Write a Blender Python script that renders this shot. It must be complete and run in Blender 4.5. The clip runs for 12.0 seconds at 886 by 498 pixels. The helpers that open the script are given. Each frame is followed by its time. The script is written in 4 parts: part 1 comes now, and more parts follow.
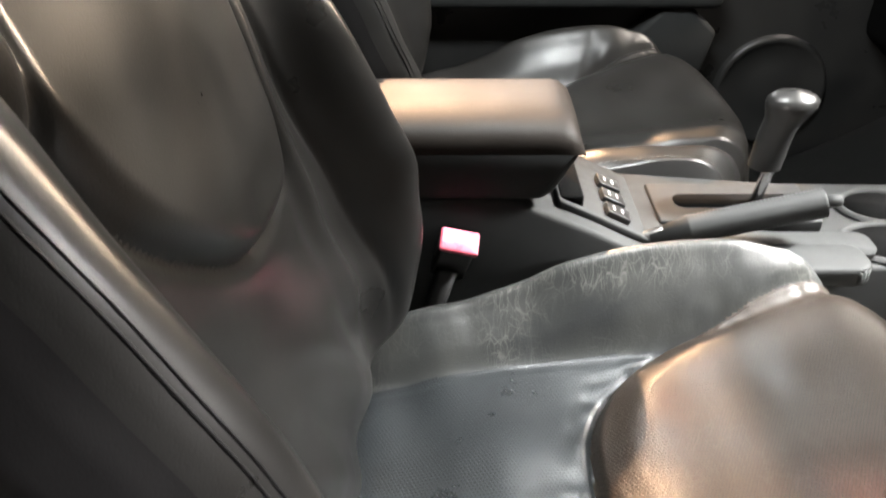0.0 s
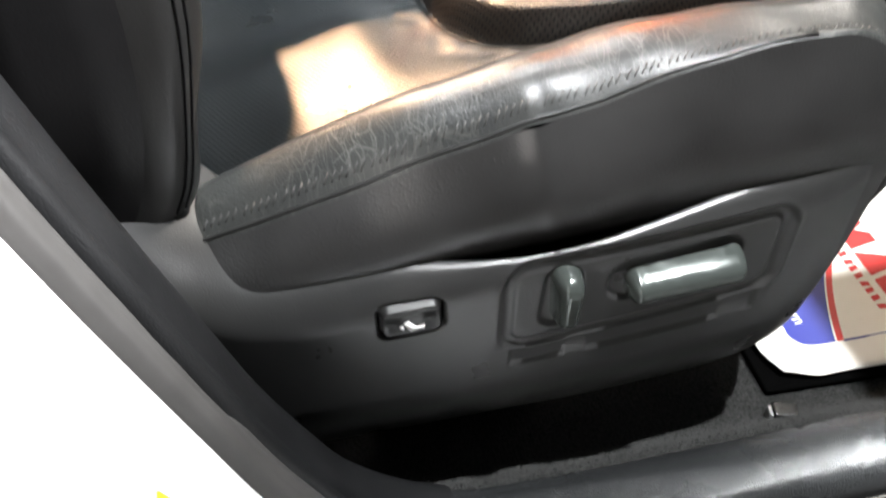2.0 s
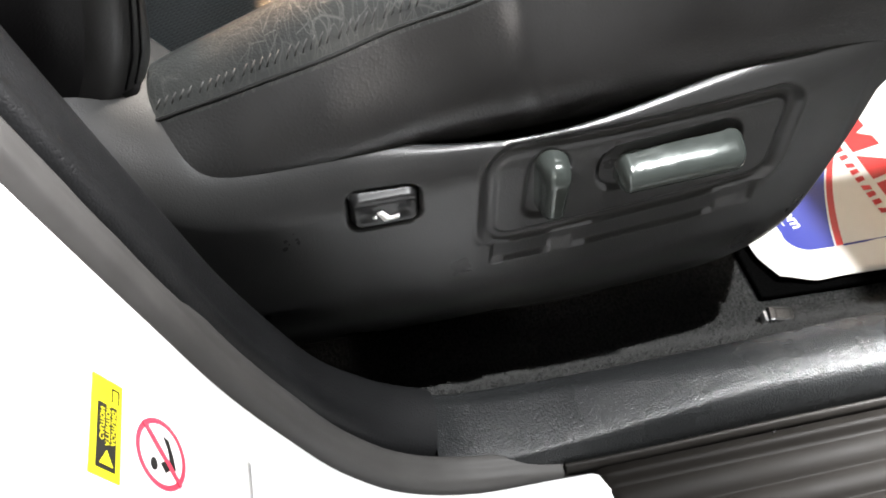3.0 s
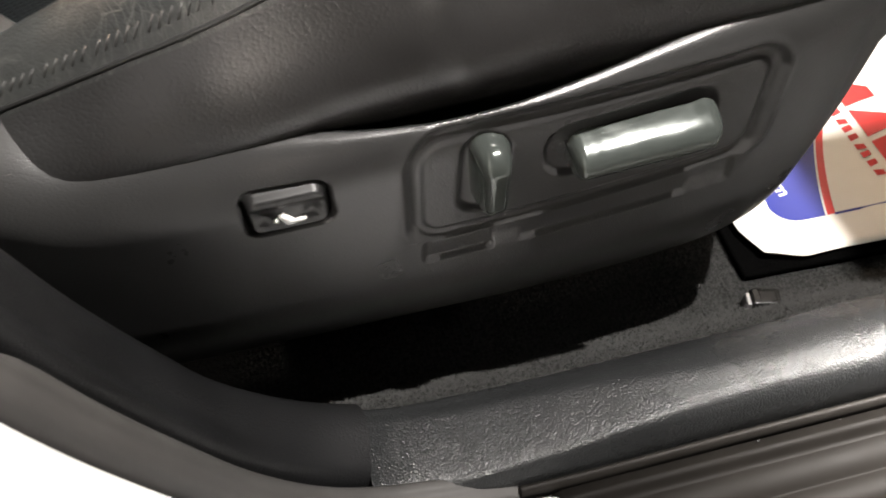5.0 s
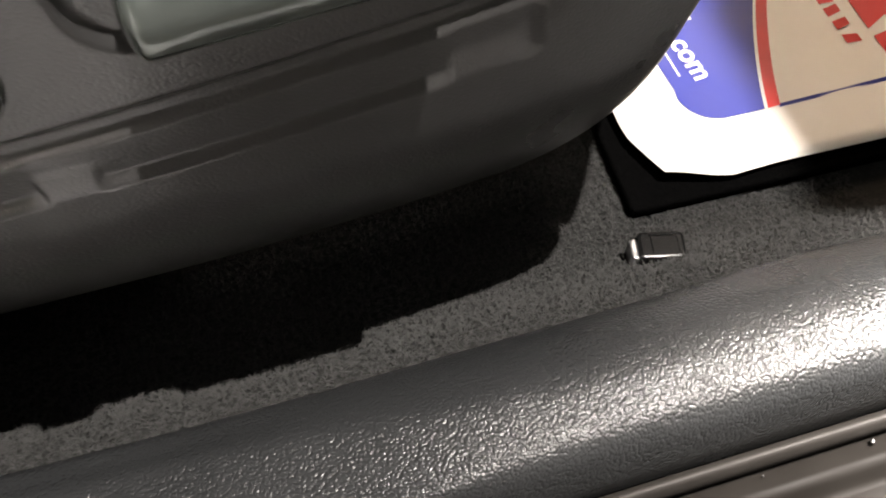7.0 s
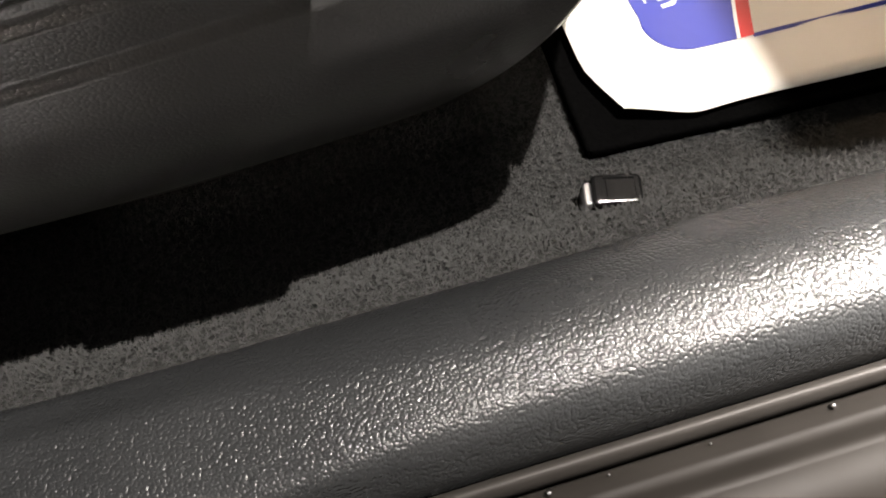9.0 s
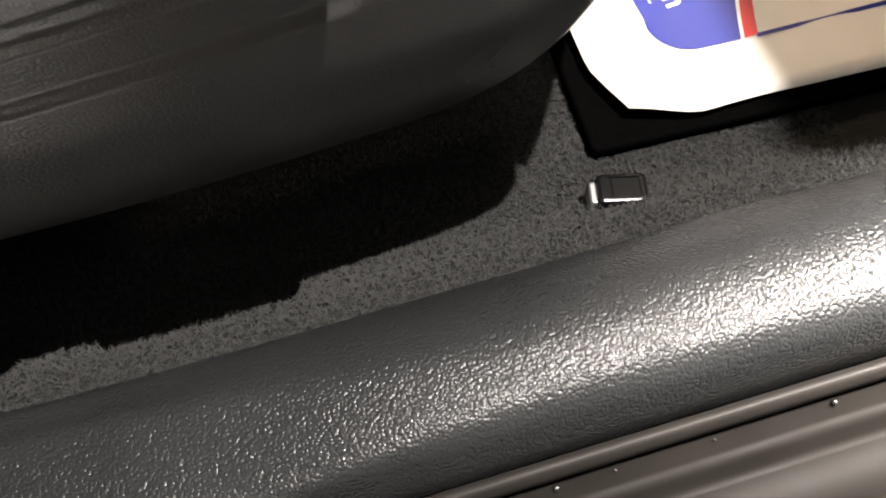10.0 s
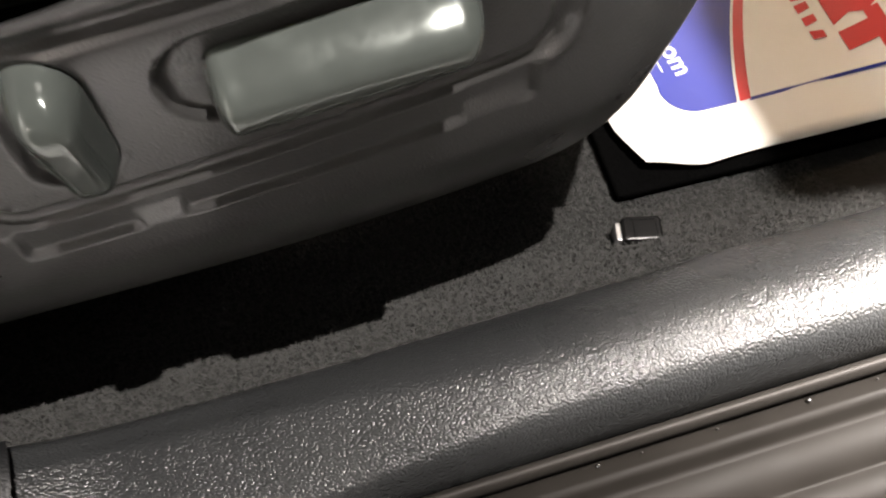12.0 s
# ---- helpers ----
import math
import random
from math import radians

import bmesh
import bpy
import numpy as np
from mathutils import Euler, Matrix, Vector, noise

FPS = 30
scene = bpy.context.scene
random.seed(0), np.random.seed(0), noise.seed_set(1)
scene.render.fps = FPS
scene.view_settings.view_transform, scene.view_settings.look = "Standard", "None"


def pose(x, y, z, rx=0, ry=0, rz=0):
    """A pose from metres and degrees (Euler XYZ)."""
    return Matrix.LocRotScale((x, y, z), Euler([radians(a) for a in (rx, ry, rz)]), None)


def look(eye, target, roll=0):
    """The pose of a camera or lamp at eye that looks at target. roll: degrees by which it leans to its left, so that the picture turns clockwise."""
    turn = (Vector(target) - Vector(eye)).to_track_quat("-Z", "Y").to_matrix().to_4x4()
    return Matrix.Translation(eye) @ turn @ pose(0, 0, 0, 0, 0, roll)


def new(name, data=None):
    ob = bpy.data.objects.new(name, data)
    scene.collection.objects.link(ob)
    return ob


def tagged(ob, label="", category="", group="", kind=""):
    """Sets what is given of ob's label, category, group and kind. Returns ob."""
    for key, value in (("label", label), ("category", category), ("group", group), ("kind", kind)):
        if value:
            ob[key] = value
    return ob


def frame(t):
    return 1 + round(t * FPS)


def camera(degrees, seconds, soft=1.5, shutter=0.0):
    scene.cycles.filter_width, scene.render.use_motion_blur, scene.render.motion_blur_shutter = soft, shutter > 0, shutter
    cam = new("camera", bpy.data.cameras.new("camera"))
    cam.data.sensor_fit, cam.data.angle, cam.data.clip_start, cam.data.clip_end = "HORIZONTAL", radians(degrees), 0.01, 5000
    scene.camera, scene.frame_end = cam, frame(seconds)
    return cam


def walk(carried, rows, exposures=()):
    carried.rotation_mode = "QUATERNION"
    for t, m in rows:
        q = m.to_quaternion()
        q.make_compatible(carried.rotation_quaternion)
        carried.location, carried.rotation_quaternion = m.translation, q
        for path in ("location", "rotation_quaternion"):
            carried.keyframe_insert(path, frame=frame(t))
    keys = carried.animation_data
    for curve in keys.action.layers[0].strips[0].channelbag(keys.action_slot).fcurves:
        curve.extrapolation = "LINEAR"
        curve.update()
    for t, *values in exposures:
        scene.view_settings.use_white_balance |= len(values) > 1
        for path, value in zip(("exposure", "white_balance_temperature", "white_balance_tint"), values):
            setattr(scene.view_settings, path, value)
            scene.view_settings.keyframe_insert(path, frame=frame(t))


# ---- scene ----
cam = camera(54.6, 12.0, soft=1.9, shutter=0.35)
METRES, EYE, TILT, LEAN, TURN = 0.78, 1.15, -32.0, 0.0, 0.0
ROWS = [
    (0.0, 0.0, 0.0, 0.0, -0.0, 0.0, -0.0),
    (0.5, -0.0137, 0.0112, -0.0676, -2.44, -2.0, 1.94),
    (1.0, -0.0102, 0.0172, -0.1458, -6.43, -5.31, 4.55),
    (1.5, 0.0047, 0.0107, -0.2268, -9.08, -9.3, 6.1),
    (2.0, 0.018, 0.0277, -0.3149, -10.4, -13.16, 6.42),
    (2.5, 0.0311, 0.0528, -0.3567, -10.79, -15.72, 6.49),
    (3.0, 0.031, 0.0601, -0.3598, -10.86, -17.53, 6.48),
    (5.0, 0.0913, 0.1548, -0.3608, -12.12, -21.49, 7.81),
    (5.5, 0.1338, 0.2264, -0.3996, -13.42, -23.3, 8.56),
    (6.0, 0.1956, 0.2907, -0.428, -13.94, -25.46, 8.63),
    (6.5, 0.243, 0.3428, -0.4495, -13.97, -27.43, 8.71),
    (7.0, 0.283, 0.3904, -0.4668, -13.95, -29.06, 8.83),
    (7.5, 0.3035, 0.411, -0.4804, -13.84, -30.42, 8.94),
    (9.5, 0.3196, 0.4154, -0.4895, -13.89, -33.22, 8.95),
    (10.0, 0.3161, 0.4125, -0.4819, -13.86, -33.46, 8.99),
    (10.5, 0.3146, 0.4123, -0.4775, -13.91, -33.58, 8.97),
    (11.0, 0.3094, 0.403, -0.4691, -13.91, -33.58, 8.98),
    (11.5, 0.2992, 0.3789, -0.4495, -13.94, -33.61, 9.0),
    (12.0, 0.2755, 0.3447, -0.4044, -14.1, -33.64, 9.1),
]
walk(cam, [(t, pose(0, 0, EYE, TILT, LEAN, TURN) @ pose(METRES * x, METRES * y, METRES * z, 90 + pitch, roll, yaw)) for t, x, y, z, yaw, pitch, roll in ROWS],
     exposures=[(0.0, 0.58, 7000, 13), (0.5, 0.45, 7000, 13), (1.0, 0.28, 7000, 13), (2.0, 0.12, 6600, 11), (3.0, 0.08, 6700, 12), (5.0, 0.0, 7300, 15), (5.5, 0.05, 7400, 15), (6.5, 0.2, 7500, 17), (12.0, 0.2, 7500, 17)])

# ---- world, lamps ----
world = bpy.data.worlds.new("hall_light")
scene.world = world
world.use_nodes = True
wn = world.node_tree.nodes["Background"]
wn.inputs[0].default_value = (0.75, 0.88, 1.0, 1)
wn.inputs[1].default_value = 0.06


def lamp(name, kind, place, target, watts, colour, size=0.1, cone=40.0, blend=0.3, size_y=None):
    data = bpy.data.lights.new(name, kind)
    data.energy, data.color = watts, colour
    if kind == "AREA":
        data.size = size
        if size_y:
            data.shape, data.size_y = "RECTANGLE", size_y
    else:
        data.shadow_soft_size = size
    if kind == "SPOT":
        data.spot_size, data.spot_blend = radians(cone), blend
    ob = new(name, data)
    ob.matrix_world = look(place, target)
    return ob


# hall lamps over, ahead of, behind and beyond the car, and added fill lamps
lamp("cold_lamp", "SPOT", (0.80, 0.03, 3.40), (0.40, 0.16, 0.42), 980, (0.93, 0.97, 1.0), 0.02, 29, 1.0)
lamp("front_spot", "SPOT", (1.75, 0.60, 2.30), (0.46, 0.130, 0.42), 8800, (0.95, 0.98, 1.0), 0.12, 7.0, 0.9)
lamp("warm_lamp", "SPOT", (-0.60, 5.3, 3.72), (0.10, 0.45, 0.62), 2400, (1.0, 0.65, 0.39), 0.05, 22, 0.4)
# one orange light's patches on the seat, each made by an added narrow spot
for aim, watts in (((0.282, 0.352, 0.662), 1900), ((0.195, 0.258, 0.682), 1100), ((0.200, 0.714, 0.711), 1500)):
    lamp("amber_patch_spot", "SPOT", (1.60, 5.0, 3.20), aim, watts, (1.0, 0.24, 0.06), 0.05, 1.15, 0.9)
# added warm spot that lifts the dark backrest panel
lamp("backrest_fill_spot", "SPOT", (2.6, 2.6, 2.05), (-0.22, 0.48, 1.24), 1600, (1.0, 0.80, 0.58), 0.25, 8.5, 1.0)
# added warm spot that brightens the shaded part of the paper
lamp("paper_fill_spot", "SPOT", (1.9, 3.6, 3.7), (0.62, 0.335, 0.37), 420, (1.0, 0.78, 0.55), 0.10, 6.5, 1.0)
# added spot that brightens only the upper pillar trim
lamp("pillar_fill_spot", "SPOT", (3.0, -0.30, 2.20), (-0.10, 0.085, 0.83), 5200, (0.95, 0.97, 1.0), 0.15, 5.6, 0.9)
# added soft fill above the door side, not a known ceiling lamp
lamp("overhead_fill", "AREA", (0.80, -1.2, 3.6), (0.20, 0.50, 0.60), 2.5, (0.86, 0.95, 1.0), 1.4)
lamp("rear_hall_lamp", "AREA", (-1.45, -2.40, 1.95), (0.15, 0.2, 0.5), 22, (1.0, 0.97, 0.93), 0.16)
# added soft fill from ahead, in place of light through the windscreen
lamp("front_fill", "AREA", (1.60, 1.45, 2.10), (0.25, 1.2, 0.66), 40, (1.0, 0.95, 0.88), 0.9, size_y=0.6)
# added spot for the highlights on far bolster and console edge
lamp("bolster_fill_spot", "SPOT", (1.90, 0.95, 2.40), (0.36, 0.75, 0.69), 2600, (0.90, 0.96, 1.0), 0.20, 12, 0.8)
# added soft fill beyond the far side, no source known there
lamp("far_side_fill", "AREA", (0.40, 4.7, 2.25), (0.2, 1.2, 0.65), 55, (0.88, 0.95, 1.0), 1.6, size_y=0.6)
# added fill under the roof that brightens seat and console
lamp("cabin_fill", "AREA", (0.12, 0.86, 1.488), (0.12, 0.84, 0.6), 14, (0.86, 0.95, 1.0), 0.34, size_y=0.16)


# ---- materials ----
def shader(name, colour, rough=0.5, metal=0.0, spec=0.5):
    m = bpy.data.materials.new(name)
    m.use_nodes = True
    b = m.node_tree.nodes["Principled BSDF"]
    b.inputs["Base Color"].default_value = (*colour, 1)
    b.inputs["Roughness"].default_value = rough
    b.inputs["Metallic"].default_value = metal
    b.inputs["Specular IOR Level"].default_value = spec
    return m, m.node_tree.nodes, m.node_tree.links, b


def node(nodes, kind, **given):
    n = nodes.new(kind)
    for key, value in given.items():
        n.inputs[key].default_value = value
    return n


def mixed(nodes, links, factor, a, b):
    """Mixes two colours by a factor socket."""
    n = nodes.new("ShaderNodeMix")
    n.data_type = "RGBA"
    links.new(factor, n.inputs[0])
    for k, v in ((6, a), (7, b)):
        if isinstance(v, tuple):
            n.inputs[k].default_value = (*v, 1)
        else:
            links.new(v, n.inputs[k])
    return n.outputs[2]


def ramp(nodes, links, source, lo, hi, a=0.0, b=1.0):
    n = nodes.new("ShaderNodeMapRange")
    n.clamp = True
    for k, v in zip((1, 2, 3, 4), (lo, hi, a, b)):
        n.inputs[k].default_value = v
    links.new(source, n.inputs[0])
    return n.outputs[0]


def calc(nodes, links, op, a, b=None):
    n = nodes.new("ShaderNodeMath")
    n.operation = op
    for k, v in enumerate((a, b)):
        if v is None:
            continue
        if isinstance(v, (int, float)):
            n.inputs[k].default_value = v
        else:
            links.new(v, n.inputs[k])
    return n.outputs[0]


def grained(name, dark, light, rough, grain, depth, spec=0.5, creases=0.0, holes=0.0, smudge=0.06):
    """Leather or moulded plastic: a cell grain of that size in metres, smudged gloss, with worn creases and rows of holes where wanted."""
    m, nodes, links, b = shader(name, dark, rough, 0, spec)
    where = nodes.new("ShaderNodeTexCoord").outputs["Object"]
    cells = nodes.new("ShaderNodeTexVoronoi")
    cells.feature = "SMOOTH_F1"
    cells.inputs["Smoothness"].default_value = 0.4
    cells.inputs["Scale"].default_value = 1 / grain
    links.new(where, cells.inputs["Vector"])
    soft = node(nodes, "ShaderNodeTexNoise", Scale=14.0, Detail=5.0)
    links.new(where, soft.inputs["Vector"])
    fine = node(nodes, "ShaderNodeTexNoise", Scale=0.45 / grain, Detail=3.0)
    links.new(where, fine.inputs["Vector"])
    height = calc(nodes, links, "SUBTRACT", calc(nodes, links, "MULTIPLY", fine.outputs[0], 0.5), calc(nodes, links, "POWER", cells.outputs["Distance"], 2.2))
    shade = ramp(nodes, links, soft.outputs[0], 0.3, 0.75)
    colour = mixed(nodes, links, shade, dark, light)
    gloss = ramp(nodes, links, soft.outputs[0], 0.3, 0.7, rough - smudge, rough + smudge)
    if creases:
        warp = node(nodes, "ShaderNodeTexNoise", Scale=24.0, Detail=2.0)
        links.new(where, warp.inputs["Vector"])
        bend = nodes.new("ShaderNodeVectorMath")
        bend.operation = "MULTIPLY_ADD"
        links.new(warp.outputs["Color"], bend.inputs[0])
        bend.inputs[1].default_value = (0.026, 0.026, 0.026)
        links.new(where, bend.inputs[2])
        net = None
        for turn, scale, width in ((58, 70.0, 0.018), (-18, 85.0, 0.016), (100, 120.0, 0.020), (24, 150.0, 0.022)):
            lay = nodes.new("ShaderNodeMapping")
            lay.inputs["Rotation"].default_value = (0, 0, radians(turn))
            lay.inputs["Scale"].default_value = (1.0, 0.24, 0.24)
            links.new(bend.outputs[0], lay.inputs["Vector"])
            crack = nodes.new("ShaderNodeTexVoronoi")
            crack.feature = "DISTANCE_TO_EDGE"
            crack.inputs["Scale"].default_value = scale
            links.new(lay.outputs[0], crack.inputs["Vector"])
            line = ramp(nodes, links, crack.outputs["Distance"], 0.0, width, 1.0, 0.0)
            net = line if net is None else calc(nodes, links, "MAXIMUM", net, line)
        spread = node(nodes, "ShaderNodeTexNoise", Scale=11.0, Detail=4.0)
        links.new(where, spread.inputs["Vector"])
        patchy = ramp(nodes, links, spread.outputs[0], 0.38, 0.62)
        net = calc(nodes, links, "MULTIPLY", net, patchy)
        colour = mixed(nodes, links, calc(nodes, links, "MULTIPLY", net, creases), colour, (0.15, 0.15, 0.135))
        height = calc(nodes, links, "SUBTRACT", height, calc(nodes, links, "MULTIPLY", net, 0.22))
    if holes:
        split = nodes.new("ShaderNodeSeparateXYZ")
        links.new(where, split.inputs[0])
        near = None
        row = calc(nodes, links, "DIVIDE", split.outputs[1], holes)
        shift = calc(nodes, links, "MULTIPLY", calc(nodes, links, "MODULO", calc(nodes, links, "FLOOR", calc(nodes, links, "ADD", row, 900.0)), 2.0), 0.5)
        col = calc(nodes, links, "ADD", calc(nodes, links, "DIVIDE", split.outputs[0], holes), shift)
        da = calc(nodes, links, "SUBTRACT", calc(nodes, links, "FRACT", calc(nodes, links, "ADD", row, 900.0)), 0.5)
        db = calc(nodes, links, "SUBTRACT", calc(nodes, links, "FRACT", calc(nodes, links, "ADD", col, 900.0)), 0.5)
        near = calc(nodes, links, "SQRT", calc(nodes, links, "ADD", calc(nodes, links, "MULTIPLY", da, da), calc(nodes, links, "MULTIPLY", db, db)))
        pit = ramp(nodes, links, near, 0.20, 0.32, 1.0, 0.0)
        colour = mixed(nodes, links, pit, colour, (0.004, 0.004, 0.004))
        height = calc(nodes, links, "SUBTRACT", height, calc(nodes, links, "MULTIPLY", pit, 1.0))
    links.new(colour, b.inputs["Base Color"])
    links.new(gloss, b.inputs["Roughness"])
    bump = nodes.new("ShaderNodeBump")
    bump.inputs["Strength"].default_value = 1.0
    bump.inputs["Distance"].default_value = depth
    links.new(height, bump.inputs["Height"])
    links.new(bump.outputs[0], b.inputs["Normal"])
    return m


def plain(name, colour, rough=0.5, metal=0.0, spec=0.5, scale=60.0, vary=0.12, bump=0.0):
    """A material with a soft noise in its colour and gloss."""
    m, nodes, links, b = shader(name, colour, rough, metal, spec)
    where = nodes.new("ShaderNodeTexCoord").outputs["Object"]
    n = node(nodes, "ShaderNodeTexNoise", Scale=scale, Detail=6.0)
    links.new(where, n.inputs["Vector"])
    low, high = (tuple(min(1.0, c * k) for c in colour) for k in (1 - vary, 1 + vary))
    links.new(mixed(nodes, links, n.outputs[0], low, high), b.inputs["Base Color"])
    links.new(ramp(nodes, links, n.outputs[0], 0.3, 0.7, max(0.03, rough - 0.06), rough + 0.06), b.inputs["Roughness"])
    if bump:
        k = nodes.new("ShaderNodeBump")
        k.inputs["Distance"].default_value = bump
        k.inputs["Strength"].default_value = 1.0
        links.new(n.outputs[0], k.inputs["Height"])
        links.new(k.outputs[0], b.inputs["Normal"])
    return m


LEATHER = grained("black_leather", (0.015, 0.0146, 0.014), (0.026, 0.0255, 0.025), 0.33, 0.0012, 0.00006)
# lighter copy of the seat leather: missing light put into its colour
LIT_LEATHER = grained("lit_leather", (0.020, 0.0195, 0.019), (0.034, 0.0335, 0.033), 0.34, 0.0014, 0.00014)
WORN = grained("worn_leather", (0.025, 0.0265, 0.027), (0.042, 0.043, 0.040), 0.35, 0.0012, 0.00014, spec=0.48, creases=0.6)
PERFORATED = grained("perforated_leather", (0.017, 0.0195, 0.021), (0.029, 0.033, 0.036), 0.32, 0.0013, 0.00012, spec=0.36, holes=0.0034)
SHELL = grained("grained_plastic", (0.025, 0.025, 0.025), (0.034, 0.034, 0.033), 0.31, 0.0009, 0.00008, spec=0.5, smudge=0.05)
TRIM = grained("trim_plastic", (0.0070, 0.0072, 0.0076), (0.0115, 0.0117, 0.0122), 0.45, 0.0011, 0.00018, spec=0.25, smudge=0.05)
SMOOTH = plain("smooth_plastic", (0.030, 0.031, 0.031), 0.64, spec=0.18, vary=0.2)
SILL = grained("sill_plastic", (0.014, 0.0148, 0.0152), (0.020, 0.021, 0.0215), 0.28, 0.0011, 0.00034, spec=0.23, smudge=0.05)
# darker copy of the seat leather: the backrest side's shade in its colour
SHADED_LEATHER = grained("shaded_leather", (0.0065, 0.0063, 0.0066), (0.0105, 0.0102, 0.0105), 0.40, 0.0012, 0.00006, spec=0.25)
RUBBER = plain("rubber", (0.009, 0.008, 0.007), 0.6, spec=0.15, vary=0.25, bump=0.0003)
SEAL = plain("seal_rubber", (0.050, 0.048, 0.046), 0.55, spec=0.3, vary=0.25, bump=0.0003)
SCUFF = plain("scuff_plastic", (0.0050, 0.0044, 0.0038), 0.6, spec=0.05, vary=0.3, scale=35)
KNOB = plain("satin_knob", (0.070, 0.080, 0.074), 0.15, metal=0.40, vary=0.15, scale=120)
BLACK = plain("black_plastic", (0.013, 0.013, 0.013), 0.36, vary=0.2)
LID = grained("armrest_leather", (0.016, 0.013, 0.011), (0.025, 0.021, 0.018), 0.50, 0.0012, 0.00012, spec=0.16)
# browned so the colour carries the warm light's cast on the pad
THIGH = grained("warm_cast_thigh_leather", (0.034, 0.024, 0.018), (0.046, 0.034, 0.026), 0.38, 0.0012, 0.00018, spec=0.38, creases=0.25, holes=0.0030)
CLIP = plain("clip_plastic", (0.006, 0.006, 0.006), 0.17, spec=0.5, vary=0.2)
# black for recesses, undersides and dark gaps: shade put into the colour
SHADE_BLACK = plain("shade_black", (0.004, 0.004, 0.004), 0.9, spec=0.05, vary=0.2)
PAINT = plain("white_paint", (0.80, 0.80, 0.80), 0.22, vary=0.02, scale=8)
STICKER = plain("white_sticker", (0.86, 0.86, 0.85), 0.4, vary=0.02)
YELLOW = plain("yellow_ink", (0.80, 0.72, 0.02), 0.4, vary=0.04)
RED = plain("red_ink", (0.62, 0.03, 0.03), 0.5, vary=0.08)
PINKRED = plain("sticker_red", (0.72, 0.05, 0.09), 0.4, vary=0.04)
BLUE = plain("blue_ink", (0.018, 0.030, 0.24), 0.5, vary=0.08)
INK = plain("black_ink", (0.012, 0.011, 0.010), 0.5, vary=0.1)
WHITE = plain("white_print", (0.75, 0.75, 0.73), 0.5, vary=0.05)
PAPER = plain("paper", (0.88, 0.85, 0.78), 0.6, vary=0.05, scale=40, bump=0.0002)
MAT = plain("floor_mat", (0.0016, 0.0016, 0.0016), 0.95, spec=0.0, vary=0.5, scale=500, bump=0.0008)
CARPET = plain("carpet", (0.017, 0.017, 0.0165), 0.95, vary=0.6, scale=420, spec=0.1, bump=0.0015)
FIBRE = plain("carpet_fibre", (0.034, 0.034, 0.033), 0.75, vary=0.7, scale=300, spec=0.2)
STEEL = plain("dull_steel", (0.30, 0.30, 0.30), 0.35, metal=0.8, vary=0.15, scale=300)
CHROME = plain("chrome", (0.65, 0.65, 0.66), 0.16, metal=1.0, vary=0.05)
BUTTON = plain("red_button", (0.75, 0.13, 0.19), 0.28, vary=0.06)
THREAD = plain("thread", (0.065, 0.064, 0.061), 0.5, vary=0.2, scale=600)
CONCRETE = plain("concrete", (0.24, 0.235, 0.225), 0.5, vary=0.2, scale=3)
WALL = plain("plaster", (0.25, 0.25, 0.245), 0.8, vary=0.08, scale=2)
LINING = plain("roof_lining", (0.30, 0.29, 0.27), 0.9, vary=0.1, scale=80)


# ---- shapes ----
def mesh_of(name, verts, faces, material, smooth=True):
    me = bpy.data.meshes.new(name)
    me.from_pydata([tuple(map(float, v)) for v in verts], [], faces)
    me.materials.append(material)
    if smooth:
        me.polygons.foreach_set("use_smooth", [True] * len(me.polygons))
    me.update()
    return me


def under(ob, parent, label=""):
    if parent is not None:
        ob.parent = parent
        ob.matrix_parent_inverse = parent.matrix_world.inverted()
    return tagged(ob, label)


def part(name, bm, material, parent, label="", smooth=True):
    """Links a bmesh as one mesh object under a thing or a part."""
    me = bpy.data.meshes.new(name)
    bm.to_mesh(me)
    bm.free()
    me.materials.append(material)
    if smooth:
        me.polygons.foreach_set("use_smooth", [True] * len(me.polygons))
    return under(new(name, me), parent, label)


def sheet(name, grid, material, parent=None, label="", keep=None, thick=0.0, flip=False):
    """A quad grid of places [rows, columns, 3]; keep: a mask of the cells that are built."""
    nu, nv = grid.shape[:2]
    number = np.arange(nu * nv).reshape(nu, nv)
    a, b, c, d = number[:-1, :-1], number[1:, :-1], number[1:, 1:], number[:-1, 1:]
    quads = np.stack([a, d, c, b] if flip else [a, b, c, d], -1)
    quads = quads[keep] if keep is not None else quads.reshape(-1, 4)
    used, back = np.unique(quads, return_inverse=True)
    me = mesh_of(name, grid.reshape(-1, 3)[used], back.reshape(-1, 4).tolist(), material)
    ob = new(name, me)
    if thick:
        s = ob.modifiers.new("thickness", "SOLIDIFY")
        s.thickness, s.offset = thick, -1
    return under(ob, parent, label)


def empty(name, place=(0, 0, 0)):
    ob = new(name)
    ob.matrix_world = Matrix.Translation(place)
    bpy.context.view_layer.update()
    return ob


def block(x0, x1, y0, y1, z0, z1, round_off=0.0, steps=3):
    bm = bmesh.new()
    bmesh.ops.create_cube(bm, size=1)
    for v in bm.verts:
        v.co = Vector((x0 + (v.co.x + 0.5) * (x1 - x0), y0 + (v.co.y + 0.5) * (y1 - y0), z0 + (v.co.z + 0.5) * (z1 - z0)))
    if round_off:
        bmesh.ops.bevel(bm, geom=bm.edges[:] + bm.verts[:], offset=round_off, segments=steps, profile=0.5, affect="EDGES")
    return bm


